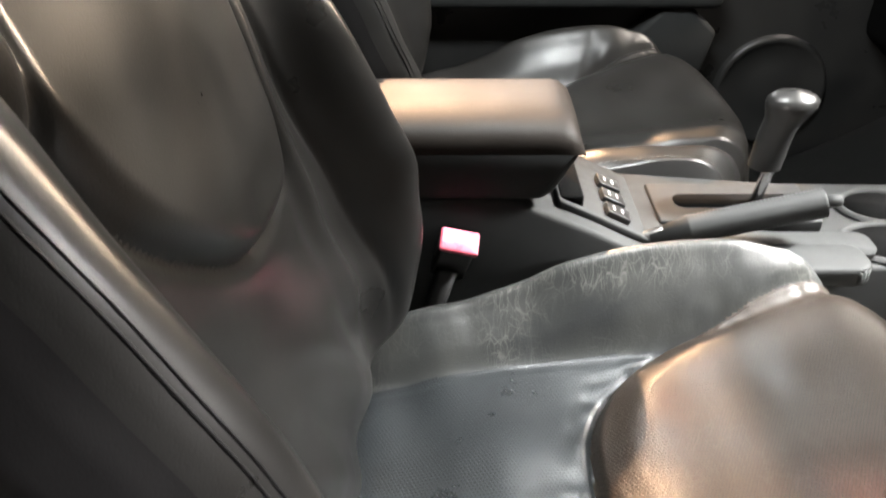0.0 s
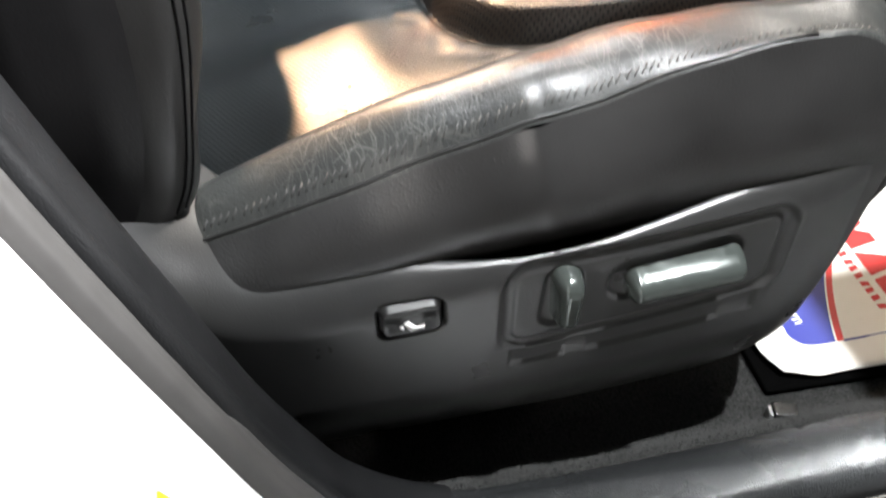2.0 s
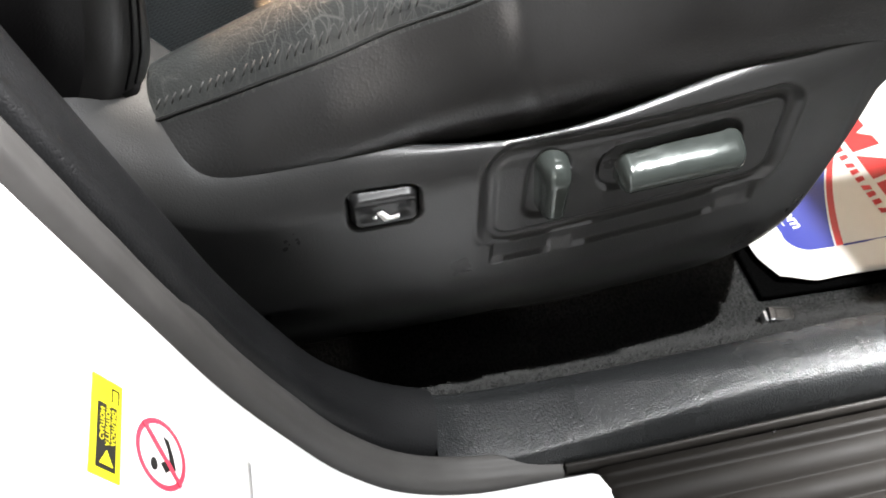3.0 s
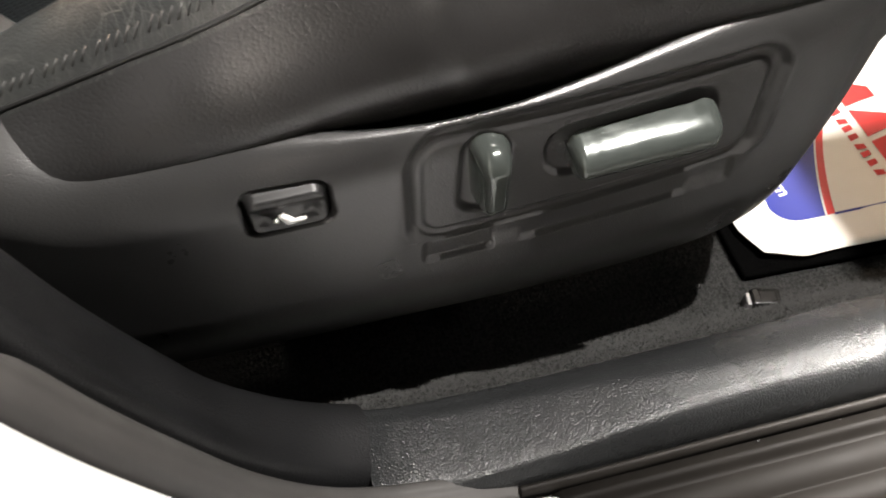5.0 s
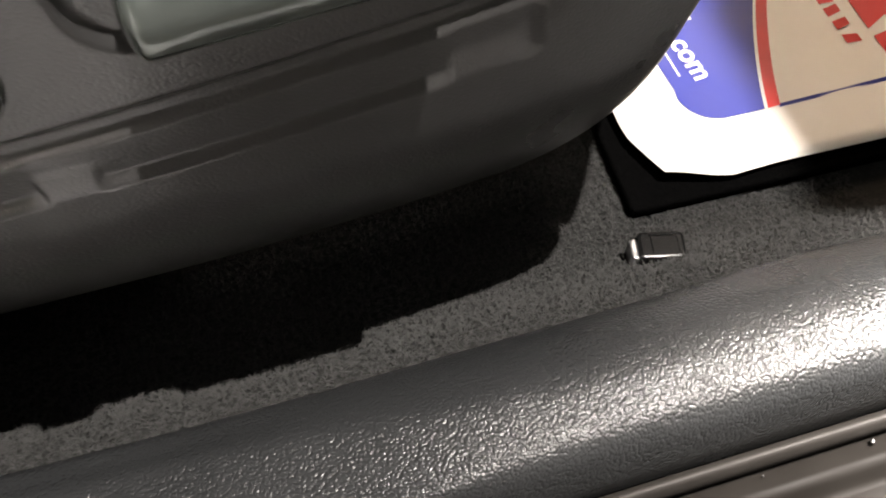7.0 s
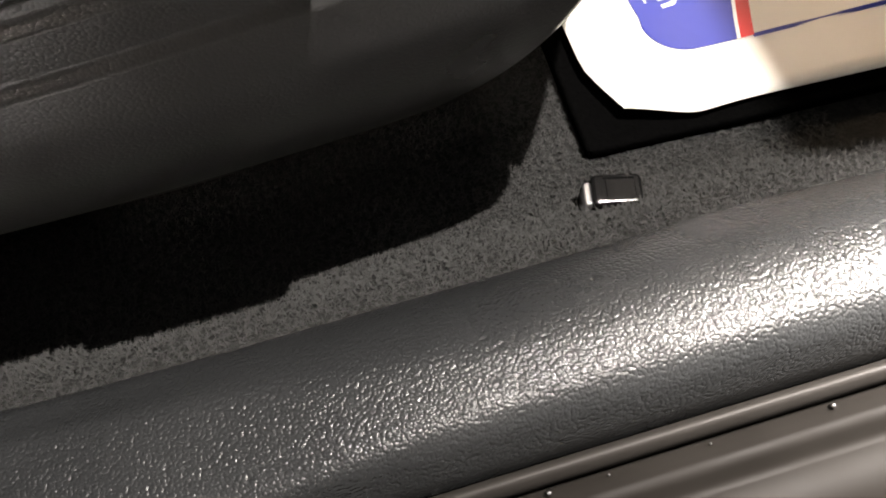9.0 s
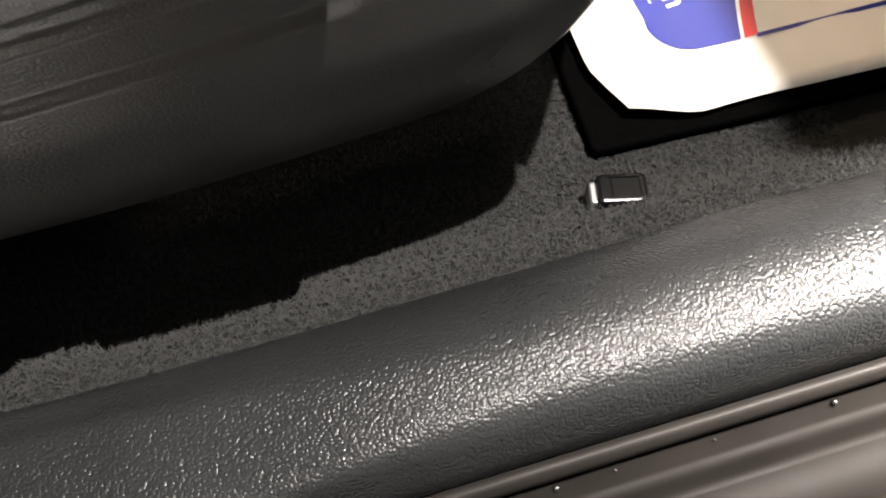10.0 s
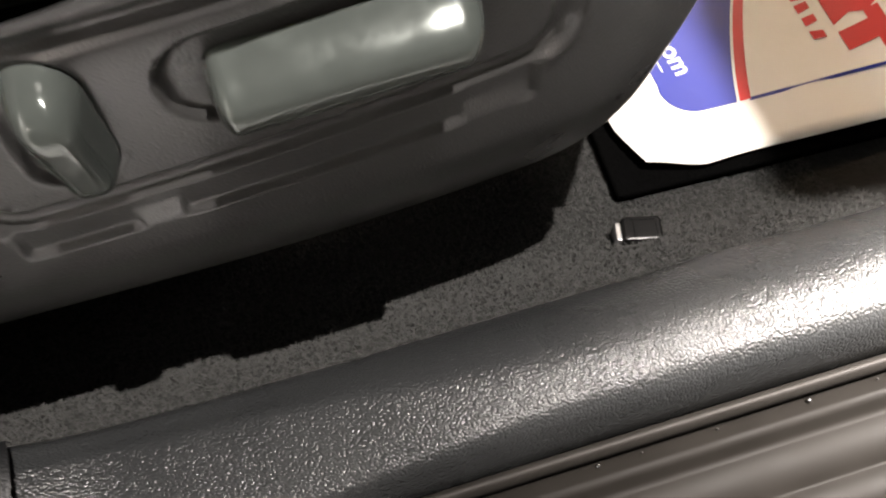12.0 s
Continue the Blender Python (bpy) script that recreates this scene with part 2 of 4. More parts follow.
def prism(outline, low, high, axis, round_off=0.0, steps=2):
    """An outline of (a, b) pulled from low to high along an axis ('x': a, b are y, z; 'y': x, z; 'z': x, y)."""
    order = {"x": lambda a, b, h: (h, a, b), "y": lambda a, b, h: (a, h, b), "z": lambda a, b, h: (a, b, h)}[axis]
    bm = bmesh.new()
    f = bm.faces.new([bm.verts.new(order(a, b, low)) for a, b in outline])
    up = bmesh.ops.extrude_face_region(bm, geom=[f])
    step = Vector(order(0, 0, high)) - Vector(order(0, 0, low))
    bmesh.ops.translate(bm, verts=[v for v in up["geom"] if isinstance(v, bmesh.types.BMVert)], vec=step)
    bmesh.ops.recalc_face_normals(bm, faces=bm.faces[:])
    if round_off:
        bmesh.ops.bevel(bm, geom=bm.edges[:], offset=round_off, segments=steps, profile=0.5, affect="EDGES")
    return bm


def rounded(cx, cy, w, h, r, turn=0.0, n=6):
    """The outline of a rectangle with round corners."""
    out = []
    for k, (sx, sy) in enumerate(((1, 1), (-1, 1), (-1, -1), (1, -1))):
        for i in range(n + 1):
            a = radians(90 * k + 90 * i / n)
            x, y = sx * (w / 2 - r) + r * math.cos(a), sy * (h / 2 - r) + r * math.sin(a)
            c, s = math.cos(radians(turn)), math.sin(radians(turn))
            out.append((cx + x * c - y * s, cy + x * s + y * c))
    return out


def tube(points, radius, sides=8):
    """A round bar along points; radius may be a list."""
    pts = [Vector(p) for p in points]
    radii = radius if isinstance(radius, (list, tuple)) else [radius] * len(pts)
    bm, rings = bmesh.new(), []
    for i, p in enumerate(pts):
        way = (pts[min(i + 1, len(pts) - 1)] - pts[max(i - 1, 0)]).normalized()
        side = way.orthogonal().normalized() if i == 0 else (side - way * side.dot(way)).normalized()
        up = way.cross(side)
        rings.append([bm.verts.new(p + radii[i] * (math.cos(a) * side + math.sin(a) * up)) for a in (2 * math.pi * k / sides for k in range(sides))])
    for a, b in zip(rings, rings[1:]):
        for k in range(sides):
            bm.faces.new((a[k], a[(k + 1) % sides], b[(k + 1) % sides], b[k]))
    bm.faces.new(rings[0][::-1])
    bm.faces.new(rings[-1])
    return bm


def curve(x, xs, ys):
    """A smooth line through knots."""
    x = np.asarray(x, float)
    xs, ys = np.asarray(xs, float), np.asarray(ys, float)
    m = np.gradient(ys, xs)
    k = np.clip(np.searchsorted(xs, x) - 1, 0, len(xs) - 2)
    h = xs[k + 1] - xs[k]
    t = np.clip((x - xs[k]) / h, 0, 1)
    return ((2 * t**3 - 3 * t**2 + 1) * ys[k] + (t**3 - 2 * t**2 + t) * h * m[k] + (3 * t**2 - 2 * t**3) * ys[k + 1] + (t**3 - t**2) * h * m[k + 1])


def step(x, lo, hi):
    t = np.clip((x - lo) / (hi - lo), 0, 1)
    return t * t * (3 - 2 * t)


def box_distance(a, b, ca, cb, w, h, r, turn=0.0):
    """Signed distance to a rounded rectangle, inside negative."""
    c, s = math.cos(radians(turn)), math.sin(radians(turn))
    p, q = (a - ca) * c + (b - cb) * s, -(a - ca) * s + (b - cb) * c
    p, q = np.abs(p) - w / 2 + r, np.abs(q) - h / 2 + r
    return np.hypot(np.maximum(p, 0), np.maximum(q, 0)) + np.minimum(np.maximum(p, q), 0) - r


def lumps(x, y, size, seed):
    """A slow unevenness between about -1 and 1."""
    rng = np.random.RandomState(seed)
    out = 0
    for _ in range(7):
        a, f, p = rng.uniform(0, 6.28), rng.uniform(0.6, 1.6) / size, rng.uniform(0, 6.28)
        out = out + np.sin((x * math.cos(a) + y * math.sin(a)) * f * 6.28 + p)
    return out / 3.0


# ---- the seats ----
SEAM_X = [-0.09, 0.0, 0.07, 0.135, 0.227, 0.292, 0.36, 0.44]


def near_seam(x):
    return curve(x, [-0.14, 0.0, 0.07, 0.13, 0.19, 0.25, 0.32, 0.46], [0.300, 0.322, 0.338, 0.352, 0.358, 0.346, 0.334, 0.328])


def far_seam(x):
    return curve(x, [-0.14, 0.0, 0.10, 0.20, 0.271, 0.33, 0.37, 0.46], [0.655, 0.652, 0.651, 0.652, 0.668, 0.690, 0.702, 0.706])


def cushion_height(x, y):
    """The seat cushion's top, for a seat whose middle is y = 0.485: the door side worn down, the far side still puffed."""
    rim = curve(x, SEAM_X, [0.594, 0.621, 0.641, 0.659, 0.684, 0.693, 0.694, 0.680])
    crest = rim + curve(x, SEAM_X, [0.008, 0.016, 0.021, 0.018, 0.007, -0.001, -0.005, -0.006])
    puffed = curve(x, [-0.14, -0.03, 0.05, 0.12, 0.16, 0.21, 0.27, 0.33, 0.37, 0.46], [0.594, 0.628, 0.654, 0.689, 0.703, 0.712, 0.711, 0.697, 0.686, 0.666])
    floor_z = curve(x, [-0.14, -0.07, 0.0, 0.1, 0.2, 0.3, 0.38, 0.46], [0.560, 0.572, 0.593, 0.604, 0.613, 0.628, 0.634, 0.628])
    lift = curve(x, [-0.14, 0.0, 0.1, 0.19, 0.3, 0.46], [0.0, 0.007, 0.014, 0.022, 0.028, 0.026])
    near, far = near_seam(x), far_seam(x)
    z = np.zeros_like(x)
    for i in range(x.shape[0]):
        n, f, a, c, r, p, k = near[i, 0], far[i, 0], floor_z[i, 0], crest[i, 0], rim[i, 0], puffed[i, 0], lift[i, 0]
        top, yc, q = min(0.276, n - 0.040), max(0.716, f + 0.014), a + k
        ys = [0.232, 0.240, 0.246, 0.255, 0.5 * (0.255 + top), top, top + 0.50 * (n - 0.008 - top), n - 0.008, n, n + 0.014, 0.43, 0.485, 0.55, f - 0.014, f, f + 0.35 * (yc - f), f + 0.7 * (yc - f), yc, yc + 0.5 * (0.742 - yc), 0.745, 0.750]
        zs = [r - 0.010, r, r + 0.38 * (c - r), r + 0.76 * (c - r), r + 0.96 * (c - r), c, q + 0.66 * (c - q), q + 0.006, q - 0.002, q - 0.003, a + 0.004, a, a + 0.003, q - 0.003, q - 0.001, q + 0.44 * (p - q), q + 0.80 * (p - q), p, p - 0.010, p - 0.034, p - 0.044]
        z[i] = curve(y[i], ys, zs)
    return z, near, far


def flap_distance(x, y):
    """Signed distance to the outline of the front thigh pad, roughly; inside negative."""
    n, f = near_seam(x), far_seam(x)
    half, mid = 0.5 * (f - n), 0.5 * (f + n)
    e = (np.abs(np.minimum(x - 0.300, 0) / 0.173) ** 2.6 + np.abs((y - mid) / half) ** 2.6) ** (1 / 2.6)
    return (e - 1) * 0.160


def seat(dy, shield):
    thing = empty("car_seat", (0.1, 0.485 + dy, 0.36))
    move = np.array([0, dy, 0 if shield else -0.018])
    nu, nv = (250, 250) if shield else (170, 170)
    v = np.linspace(0.238, 0.745, nv)
    front = np.where(v < 0.485, 0.462 - 0.106 * (np.abs(v - 0.485) / 0.253) ** 1.7, 0.462 - 0.092 * (np.abs(v - 0.485) / 0.253) ** 2.4)
    u = np.linspace(0, 1, nu)
    X = -0.14 + u[:, None] * (front[None, :] + 0.14)
    Y = np.repeat(v[None, :], nu, 0)
    Z, near, far = cushion_height(np.repeat(X[:, :1], nv, 1), Y)
    soft = np.exp(-((np.arange(41) - 20) / (nu / 24.0)) ** 2)
    wide = np.pad(Z, ((20, 20), (0, 0)), mode="edge")
    Z = sum(s * wide[k:k + nu] for k, s in enumerate(soft / soft.sum()))
    d = flap_distance(X, Y)
    steep = step(Y, 0.41, 0.52)
    Z = Z + steep * (0.013 * step(-d, -0.001, 0.034) + 0.011 * step(-d, 0.0, 0.007)) + (1 - steep) * (0.004 * step(-d, -0.001, 0.050) + 0.018 * step(-d, 0.0, 0.015)) - 0.004 * np.exp(-(d / 0.004) ** 2) * (X < 0.36)
    n, f = near_seam(X), far_seam(X)
    Z = Z + curve(X, [-0.14, 0.1, 0.19, 0.3, 0.46], [0.0, 0.004, 0.007, 0.009, 0.009]) * np.clip(1 - ((Y - 0.5 * (n + f)) / (0.5 * (f - n))) ** 4, 0, 1) * step(-d, 0.0, 0.05)
    # folds of the pad beside the far bolster
    Z = Z + 0.0004 * np.exp(-((d + 0.014) / 0.012) ** 2) * np.sin(X * 330 + Y * 90 + 1.5 * np.sin(X * 70)) * step(Y, 0.57, 0.63)
    # soft pulls of the cover along the pad's edge
    Z = Z + 0.0007 * np.exp(-((d - 0.012) / 0.012) ** 2) * (np.sin(Y * 190 + 2 * np.sin(Y * 40)) + lumps(X, Y, 0.03, 12))
    Z = Z + 0.0012 * lumps(X, Y, 0.09, 3) + 0.0003 * lumps(X, Y, 0.035, 9) * np.exp(-((Y - 0.69) / 0.035) ** 2)
    # the puckered seam in the near side
    Z = Z + 0.0010 * np.exp(-((X - 0.137) / 0.005) ** 2 - ((Y - 0.240) / 0.011) ** 2) - 0.0006 * np.exp(-((X - 0.148 + 0.3 * (Y - 0.24)) / 0.004) ** 2 - ((Y - 0.245) / 0.02) ** 2)
    to_front = np.clip((front[None, :] - X) / 0.055, 0, 1)
    Z = Z - 0.07 * (1 - np.sqrt(1 - (1 - to_front) ** 2)) * 0.8
    grid = np.stack([X, Y, Z], -1) + move
    mid = lambda a: 0.25 * (a[1:, 1:] + a[1:, :-1] + a[:-1, 1:] + a[:-1, :-1])
    dm, xm, ym = mid(d), mid(X), mid(Y)
    nm, fm = 0.5 * (near[1:, :1] + near[:-1, :1]), 0.5 * (far[1:, :1] + far[:-1, :1])
    pad = dm < 0
    insert = ~pad & (ym > nm) & (ym < fm)
    sheet("cushion_insert", grid, PERFORATED if shield else LEATHER, thing, "perforated black leather centre of the cushion", insert)
    sheet("thigh_pad", grid, THIGH if shield else LEATHER, thing, "puffed thigh pad of worn perforated leather", pad)
    sheet("near_bolster", grid, WORN if shield else LEATHER, thing, "black leather side bolster, creased and worn", ~pad & ~insert & (ym < 0.485))
    sheet("far_bolster", grid, WORN if shield else LEATHER, thing, "black leather side bolster, creased and worn", ~pad & ~insert & (ym >= 0.485))
    # the sides of the cushion, round near side, front and far side
    rim = np.concatenate([grid[:, 0], grid[-1, 1:], grid[::-1, -1][1:]])
    outward = np.concatenate([np.tile([0, -1, 0], (nu, 1)), np.tile([1, 0, 0], (nv - 1, 1)), np.tile([0, 1, 0], (nu - 1, 1))]).astype(float)
    k = np.arange(len(rim))
    for corner in (nu, nu + nv):
        w = np.exp(-((k - corner) / 14.0) ** 2)[:, None]
        outward = outward * (1 - 0.5 * w) + 0.5 * w * np.array([0.7, -0.7 if corner == nu else 0.7, 0])
    low = np.where(np.arange(len(rim)) < nu, 0.545, 0.50)
    rows = []
    for t in np.linspace(0, 1, 22):
        bulge = 0.021 * math.sin(math.pi * min(1, t * 1.2)) - 0.024 * t**5
        fold = 0.0005 * np.sin(rim[:, 0] * 60 + t * 9) * math.sin(math.pi * t) + 0.003 * np.exp(-((rim[:, 0] - 0.140 - 0.02 * t) / 0.007) ** 2) * (1 - t) ** 2
        p = rim + outward * (bulge * (1 - 0.6 * np.abs(outward[:, 0])) + fold)[:, None]
        p[:, 2] = rim[:, 2] * (1 - t) + low * t - 0.004 * math.sin(math.pi * t) ** 2
        rows.append(p)
    sheet("cushion_side", np.stack(rows), LIT_LEATHER if shield else LEATHER, thing, "smooth black leather side of the cushion")
    # stitches along the near seam
    bm = bmesh.new()
    iv = int(np.searchsorted(v, 0.2455))
    for sx in np.arange(-0.05, 0.34, 0.0044):
        iu = int(np.clip((sx + 0.14) / (front[0] + 0.14) * (nu - 1), 0, nu - 1))
        p = grid[iu, iv - 1] + np.array([0, 0, 0.0002])
        q = grid[min(iu + 1, nu - 1), iv + 1] + np.array([0, 0, 0.0002])
        piece = tube([p, 0.5 * (p + q) + np.array([0, 0, 0.0007]), q], [0.0003, 0.0005, 0.0003], 5)
        me = bpy.data.meshes.new("stitch")
        piece.to_mesh(me)
        piece.free()
        bm.from_mesh(me)
        bpy.data.meshes.remove(me)
    iv = int(np.searchsorted(v, 0.2400))
    part("seam_welt", tube([grid[k, iv] + np.array([0, 0, 0.0002]) for k in range(20, nu - 30, 5)], 0.0011, 6), LEATHER, thing, "thin raised seam")
    part("stitching", bm, THREAD, thing, "row of grey stitches")
    # frame and backrest foot in black, as shade under the seat
    part("seat_base", block(-0.06, 0.36, 0.275 + dy, 0.70 + dy, 0.40, 0.555, 0.01), SHADE_BLACK, thing, "seat frame blackened as shade under the cushion")
    for y in (0.30, 0.66):
        part("seat_rail", block(-0.15, 0.33, y + dy, y + dy + 0.035, 0.352, 0.405, 0.004), BLACK, thing, "black steel seat rail")
    # backrest, a height field of x over y and z, leaning back
    nu, nv = (190, 230) if shield else (90, 110)
    zz = np.linspace(0.590, 1.42, nu)
    yy = np.linspace(0.238, 0.732, nv)
    Zb, Yb = np.meshgrid(zz, yy, indexing="ij")
    middle = curve(Zb, [0.58, 0.62, 0.68, 0.74, 0.79, 0.86, 0.97, 1.10, 1.25, 1.42], [-0.075, -0.073, -0.083, -0.100, -0.120, -0.137, -0.163, -0.206, -0.285, -0.40])
    crest = curve(Zb, [0.58, 0.62, 0.66, 0.72, 0.76, 0.80, 0.85, 0.90, 0.95, 1.0, 1.1, 1.25, 1.42], [-0.075, -0.047, -0.032, -0.018, -0.020, -0.030, -0.051, -0.074, -0.102, -0.130, -0.186, -0.285, -0.40])
    e = np.abs(Yb - 0.485)
    crest = crest + 0.009 * step(Yb, 0.58, 0.68) * step(Zb, 0.76, 0.82)
    wing = step(e, 0.152, 0.222) + (Yb > 0.485) * (0.16 * np.exp(-((e - 0.150) / 0.016) ** 2) - 0.10 * np.exp(-((e - 0.185) / 0.014) ** 2))
    Xb = middle + (crest - middle) * wing
    edge = np.clip((0.247 - e) / 0.032, 0, 1)
    Xb = Xb - 0.032 * (1 - np.sqrt(1 - (1 - edge) ** 2))
    sides = (Yb - 0.616, -0.93 * (Yb - 0.341) - 0.37 * (Zb - 0.95), -0.6 * (Yb - 0.41) - 0.8 * (Zb - 0.888), 0.834 - Zb)
    panel = 0.014 * np.log(sum(np.exp(np.clip(q / 0.014, -40, 40)) for q in sides)) - 0.005
    Xb = Xb + 0.016 * step(-panel, -0.002, 0.022) - 0.005 * np.exp(-((panel - 0.001) / 0.005) ** 2)
    Xb = Xb - 0.005 * np.exp(-((e - 0.172 - 0.10 * (0.9 - Zb)) / 0.004) ** 2) * step(Zb, 0.6, 0.7)
    Xb = Xb + 0.0016 * lumps(Yb, Zb, 0.12, 5) + 0.004 * np.sin(Yb * 55 + Zb * 40) * step(-Zb, -0.78, -0.66)
    back = np.stack([Xb, Yb, Zb], -1) + move
    pm = mid(panel)
    sheet("backrest_cover", back, LEATHER, thing, "black leather backrest with deep side wings", pm >= 0.0, flip=True)
    sheet("backrest_panel", back, LEATHER, thing, "raised centre panel of the backrest", pm < 0.0, flip=True)
    for side, yo, sgn in (("near", 0, -1), ("far", -1, 1)):
        rows = []
        for t in np.linspace(0, 1, 16):
            p = back[:, yo].copy()
            p[:, 0] -= t * 0.15
            p[:, 1] += sgn * (0.006 * math.sin(math.pi * min(1, t * 2)) + 0.012 * math.sin(math.pi * t) * step(p[:, 2], 0.60, 0.72)) - sgn * 0.02 * t**3
            p[:, 1] += -sgn * 0.0025 * math.exp(-((t - 0.20) / 0.02) ** 2)
            p[:, 2] = p[:, 2] + 0.03 * t * step(-p[:, 2], -0.70, -0.59)
            rows.append(p)
        sheet("backrest_side", np.stack(rows), SHADED_LEATHER, thing, "black leather side of the backrest with a stitched seam", flip=side == "far")
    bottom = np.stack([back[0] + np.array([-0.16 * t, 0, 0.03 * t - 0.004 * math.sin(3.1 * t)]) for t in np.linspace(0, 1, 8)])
    sheet("backrest_foot", bottom, SHADE_BLACK, thing)
    rear = np.stack([np.stack([back[i, 0] * (1 - s) + back[i, -1] * s + np.array([-0.15, 0, 0]) for s in np.linspace(0, 1, 6)]) for i in range(0, back.shape[0], 6)])
    rear[:, :, 0] = (back[::6, 0, 0] - 0.15)[:, None]
    sheet("backrest_rear", rear, LEATHER, thing)
    # seam along the near wing
    for row in (0.2445, 0.2505):
        col = int(np.searchsorted(yy, row))
        pts = [back[i, col] + np.array([0.0002, -0.0006, 0.0002]) for i in range(8, back.shape[0] - 2, 4)]
        part("piping", tube(pts, 0.0007, 5), SHADED_LEATHER, thing, "stitched seam on the side wing")
    return thing


def side_shield(thing):
    """The moulded panel on the seat's door side with its switches."""
    nu, nv = 440, 400
    x = np.linspace(-0.115, 0.3605, nu)
    top = curve(x, [-0.115, -0.06, -0.045, -0.03, 0.0, 0.05, 0.10, 0.15, 0.20, 0.25, 0.30, 0.367], [0.664, 0.634, 0.622, 0.611, 0.599, 0.591, 0.588, 0.590, 0.597, 0.606, 0.615, 0.634])
    low = curve(x, [-0.115, 0.0, 0.15, 0.24, 0.28, 0.312, 0.336, 0.3525, 0.361], [0.400, 0.388, 0.382, 0.384, 0.396, 0.428, 0.475, 0.535, 0.610])
    t = np.linspace(0, 1, nv)
    X = np.repeat(x[:, None], nv, 1)
    Z = top[:, None] * (1 - t) + low[:, None] * t
    def roll(d, r):
        q = np.clip(d / r, 0, 1)
        return r * (1 - np.sqrt(1 - (1 - q) ** 2))
    lip = curve(x, [-0.115, -0.04, 0.02, 0.10, 0.22, 0.30, 0.36], [0.050, 0.048, 0.038, 0.024, 0.024, 0.027, 0.030])[:, None]
    tuck = curve(x, [-0.115, -0.04, 0.02, 0.07, 0.35], [1.90, 1.90, 1.25, 0.70, 0.70])[:, None]
    Y = 0.203 + tuck * roll(top[:, None] - Z, lip)
    Y = Y + 0.050 * np.clip((0.492 - Z) / 0.107, 0, 1) ** 1.8
    Y = Y + 0.7 * roll((Z - low[:, None]) * 0.75 + np.maximum(0.30 - X, 0) * 0.5, 0.016)
    Y = Y + curve(X, [-0.115, 0.10, 0.20, 0.24, 0.28, 0.32, 0.347], [0.0, 0.0, 0.001, 0.003, 0.006, 0.011, 0.018])
    # the switch field, sunk into the panel, with its lower lip and the switches' pockets
    field = box_distance(X, Z - 0.075 * (X - 0.21), 0.2085, 0.5565, 0.183, 0.072, 0.018)
    along = Z - 0.055 * (X - 0.19)
    inside = step(X, 0.1235, 0.1255) * step(-X, -0.291, -0.286)
    ledge = np.maximum(step(X, 0.1590, 0.1602) * step(-X, -0.1745, -0.1727), step(X, 0.2640, 0.2653) * step(-X, -0.292, -0.280))
    strip = inside * step(along, 0.5030, 0.5075) * step(-along, -0.530, -0.524) * (0.0013 + 0.0010 * np.clip((0.522 - along) / 0.017, 0, 1))
    ramp_in = inside * 0.0017 * step(along, 0.5035, 0.5150) * step(-along, -0.530, -0.524)
    low_part = strip * (1 - ledge) + ramp_in * ledge
    Y = Y + np.maximum(0.0036 * step(-field, -0.0028, 0.0042), low_part) - 0.0007 * np.exp(-((field - 0.002) / 0.0022) ** 2) * (along > 0.522)
    Y = Y - 0.0014 * step(-(field + 0.0065), 0.0, 0.003)
    slot = np.minimum(box_distance(X, Z, 0.1535, 0.5560, 0.024, 0.050, 0.011, -3), box_distance(X, Z, 0.2255, 0.5625, 0.087, 0.034, 0.015, 4.5))
    Y = Y + 0.0030 * step(-slot, -0.001, 0.003)
    pocket = box_distance(X, Z, 0.0640, 0.5600, 0.0398, 0.0270, 0.007, 2.0)
    Y = Y + 0.007 * step(-pocket, -0.0006, 0.0012)
    shield = sheet("side_shield", np.stack([X, Y, Z], -1), SHELL, thing, "grained black plastic side panel with seat switches", flip=True)
    rim = np.stack([np.stack([x, Y[:, 0] + 0.010 * math.sin(1.57 * s), top - 0.055 * s * s], -1) for s in np.linspace(0, 1, 9)])
    sheet("shield_rim", rim, SHELL, shield)
    # lumbar rocker with two dimples and its sign
    nu, nv = 60, 44
    a, b = np.meshgrid(np.linspace(-0.0186, 0.0186, nu), np.linspace(-0.0122, 0.0122, nv), indexing="ij")
    d = box_distance(a, b, 0, 0, 0.0372, 0.0244, 0.006)
    y = 0.2018 + 0.006 * step(d, -0.0025, 0.0) - 0.0009 * step(b, 0.0035, 0.0075) + 0.0016 * np.exp(-((np.abs(a) - 0.0105) ** 2 + (b + 0.002) ** 2) / 0.0045**2)
    c, s = math.cos(radians(2)), math.sin(radians(2))
    g = np.stack([0.0640 + a * c - b * s, y, 0.5600 + a * s + b * c], -1)
    sheet("lumbar_switch", g, BLACK, shield, "glossy black rocker with a white seat sign", d[:-1, :-1] < 0.0016, flip=True)
    sign = [(-0.0035, 0.0016), (-0.0014, -0.0022), (0.0036, -0.0016), (0.0040, -0.0003), (0.0008, -0.0006), (-0.0018, 0.0026)]
    part("seat_sign", prism([(0.0650 + 1.6 * p, 0.5570 + 1.6 * q) for p, q in sign], 0.2004, 0.2022, "y"), WHITE, shield, "white seat sign")
    part("seat_sign", prism([(0.0583 + 1.4 * p, 0.5566 + 1.4 * q) for p, q in ((-0.0012, 0.0), (0.0006, 0.0010), (0.0006, -0.0010))], 0.2006, 0.2024, "y"), WHITE, shield)
    # recline lever, wide and rounded at its head
    rows = []
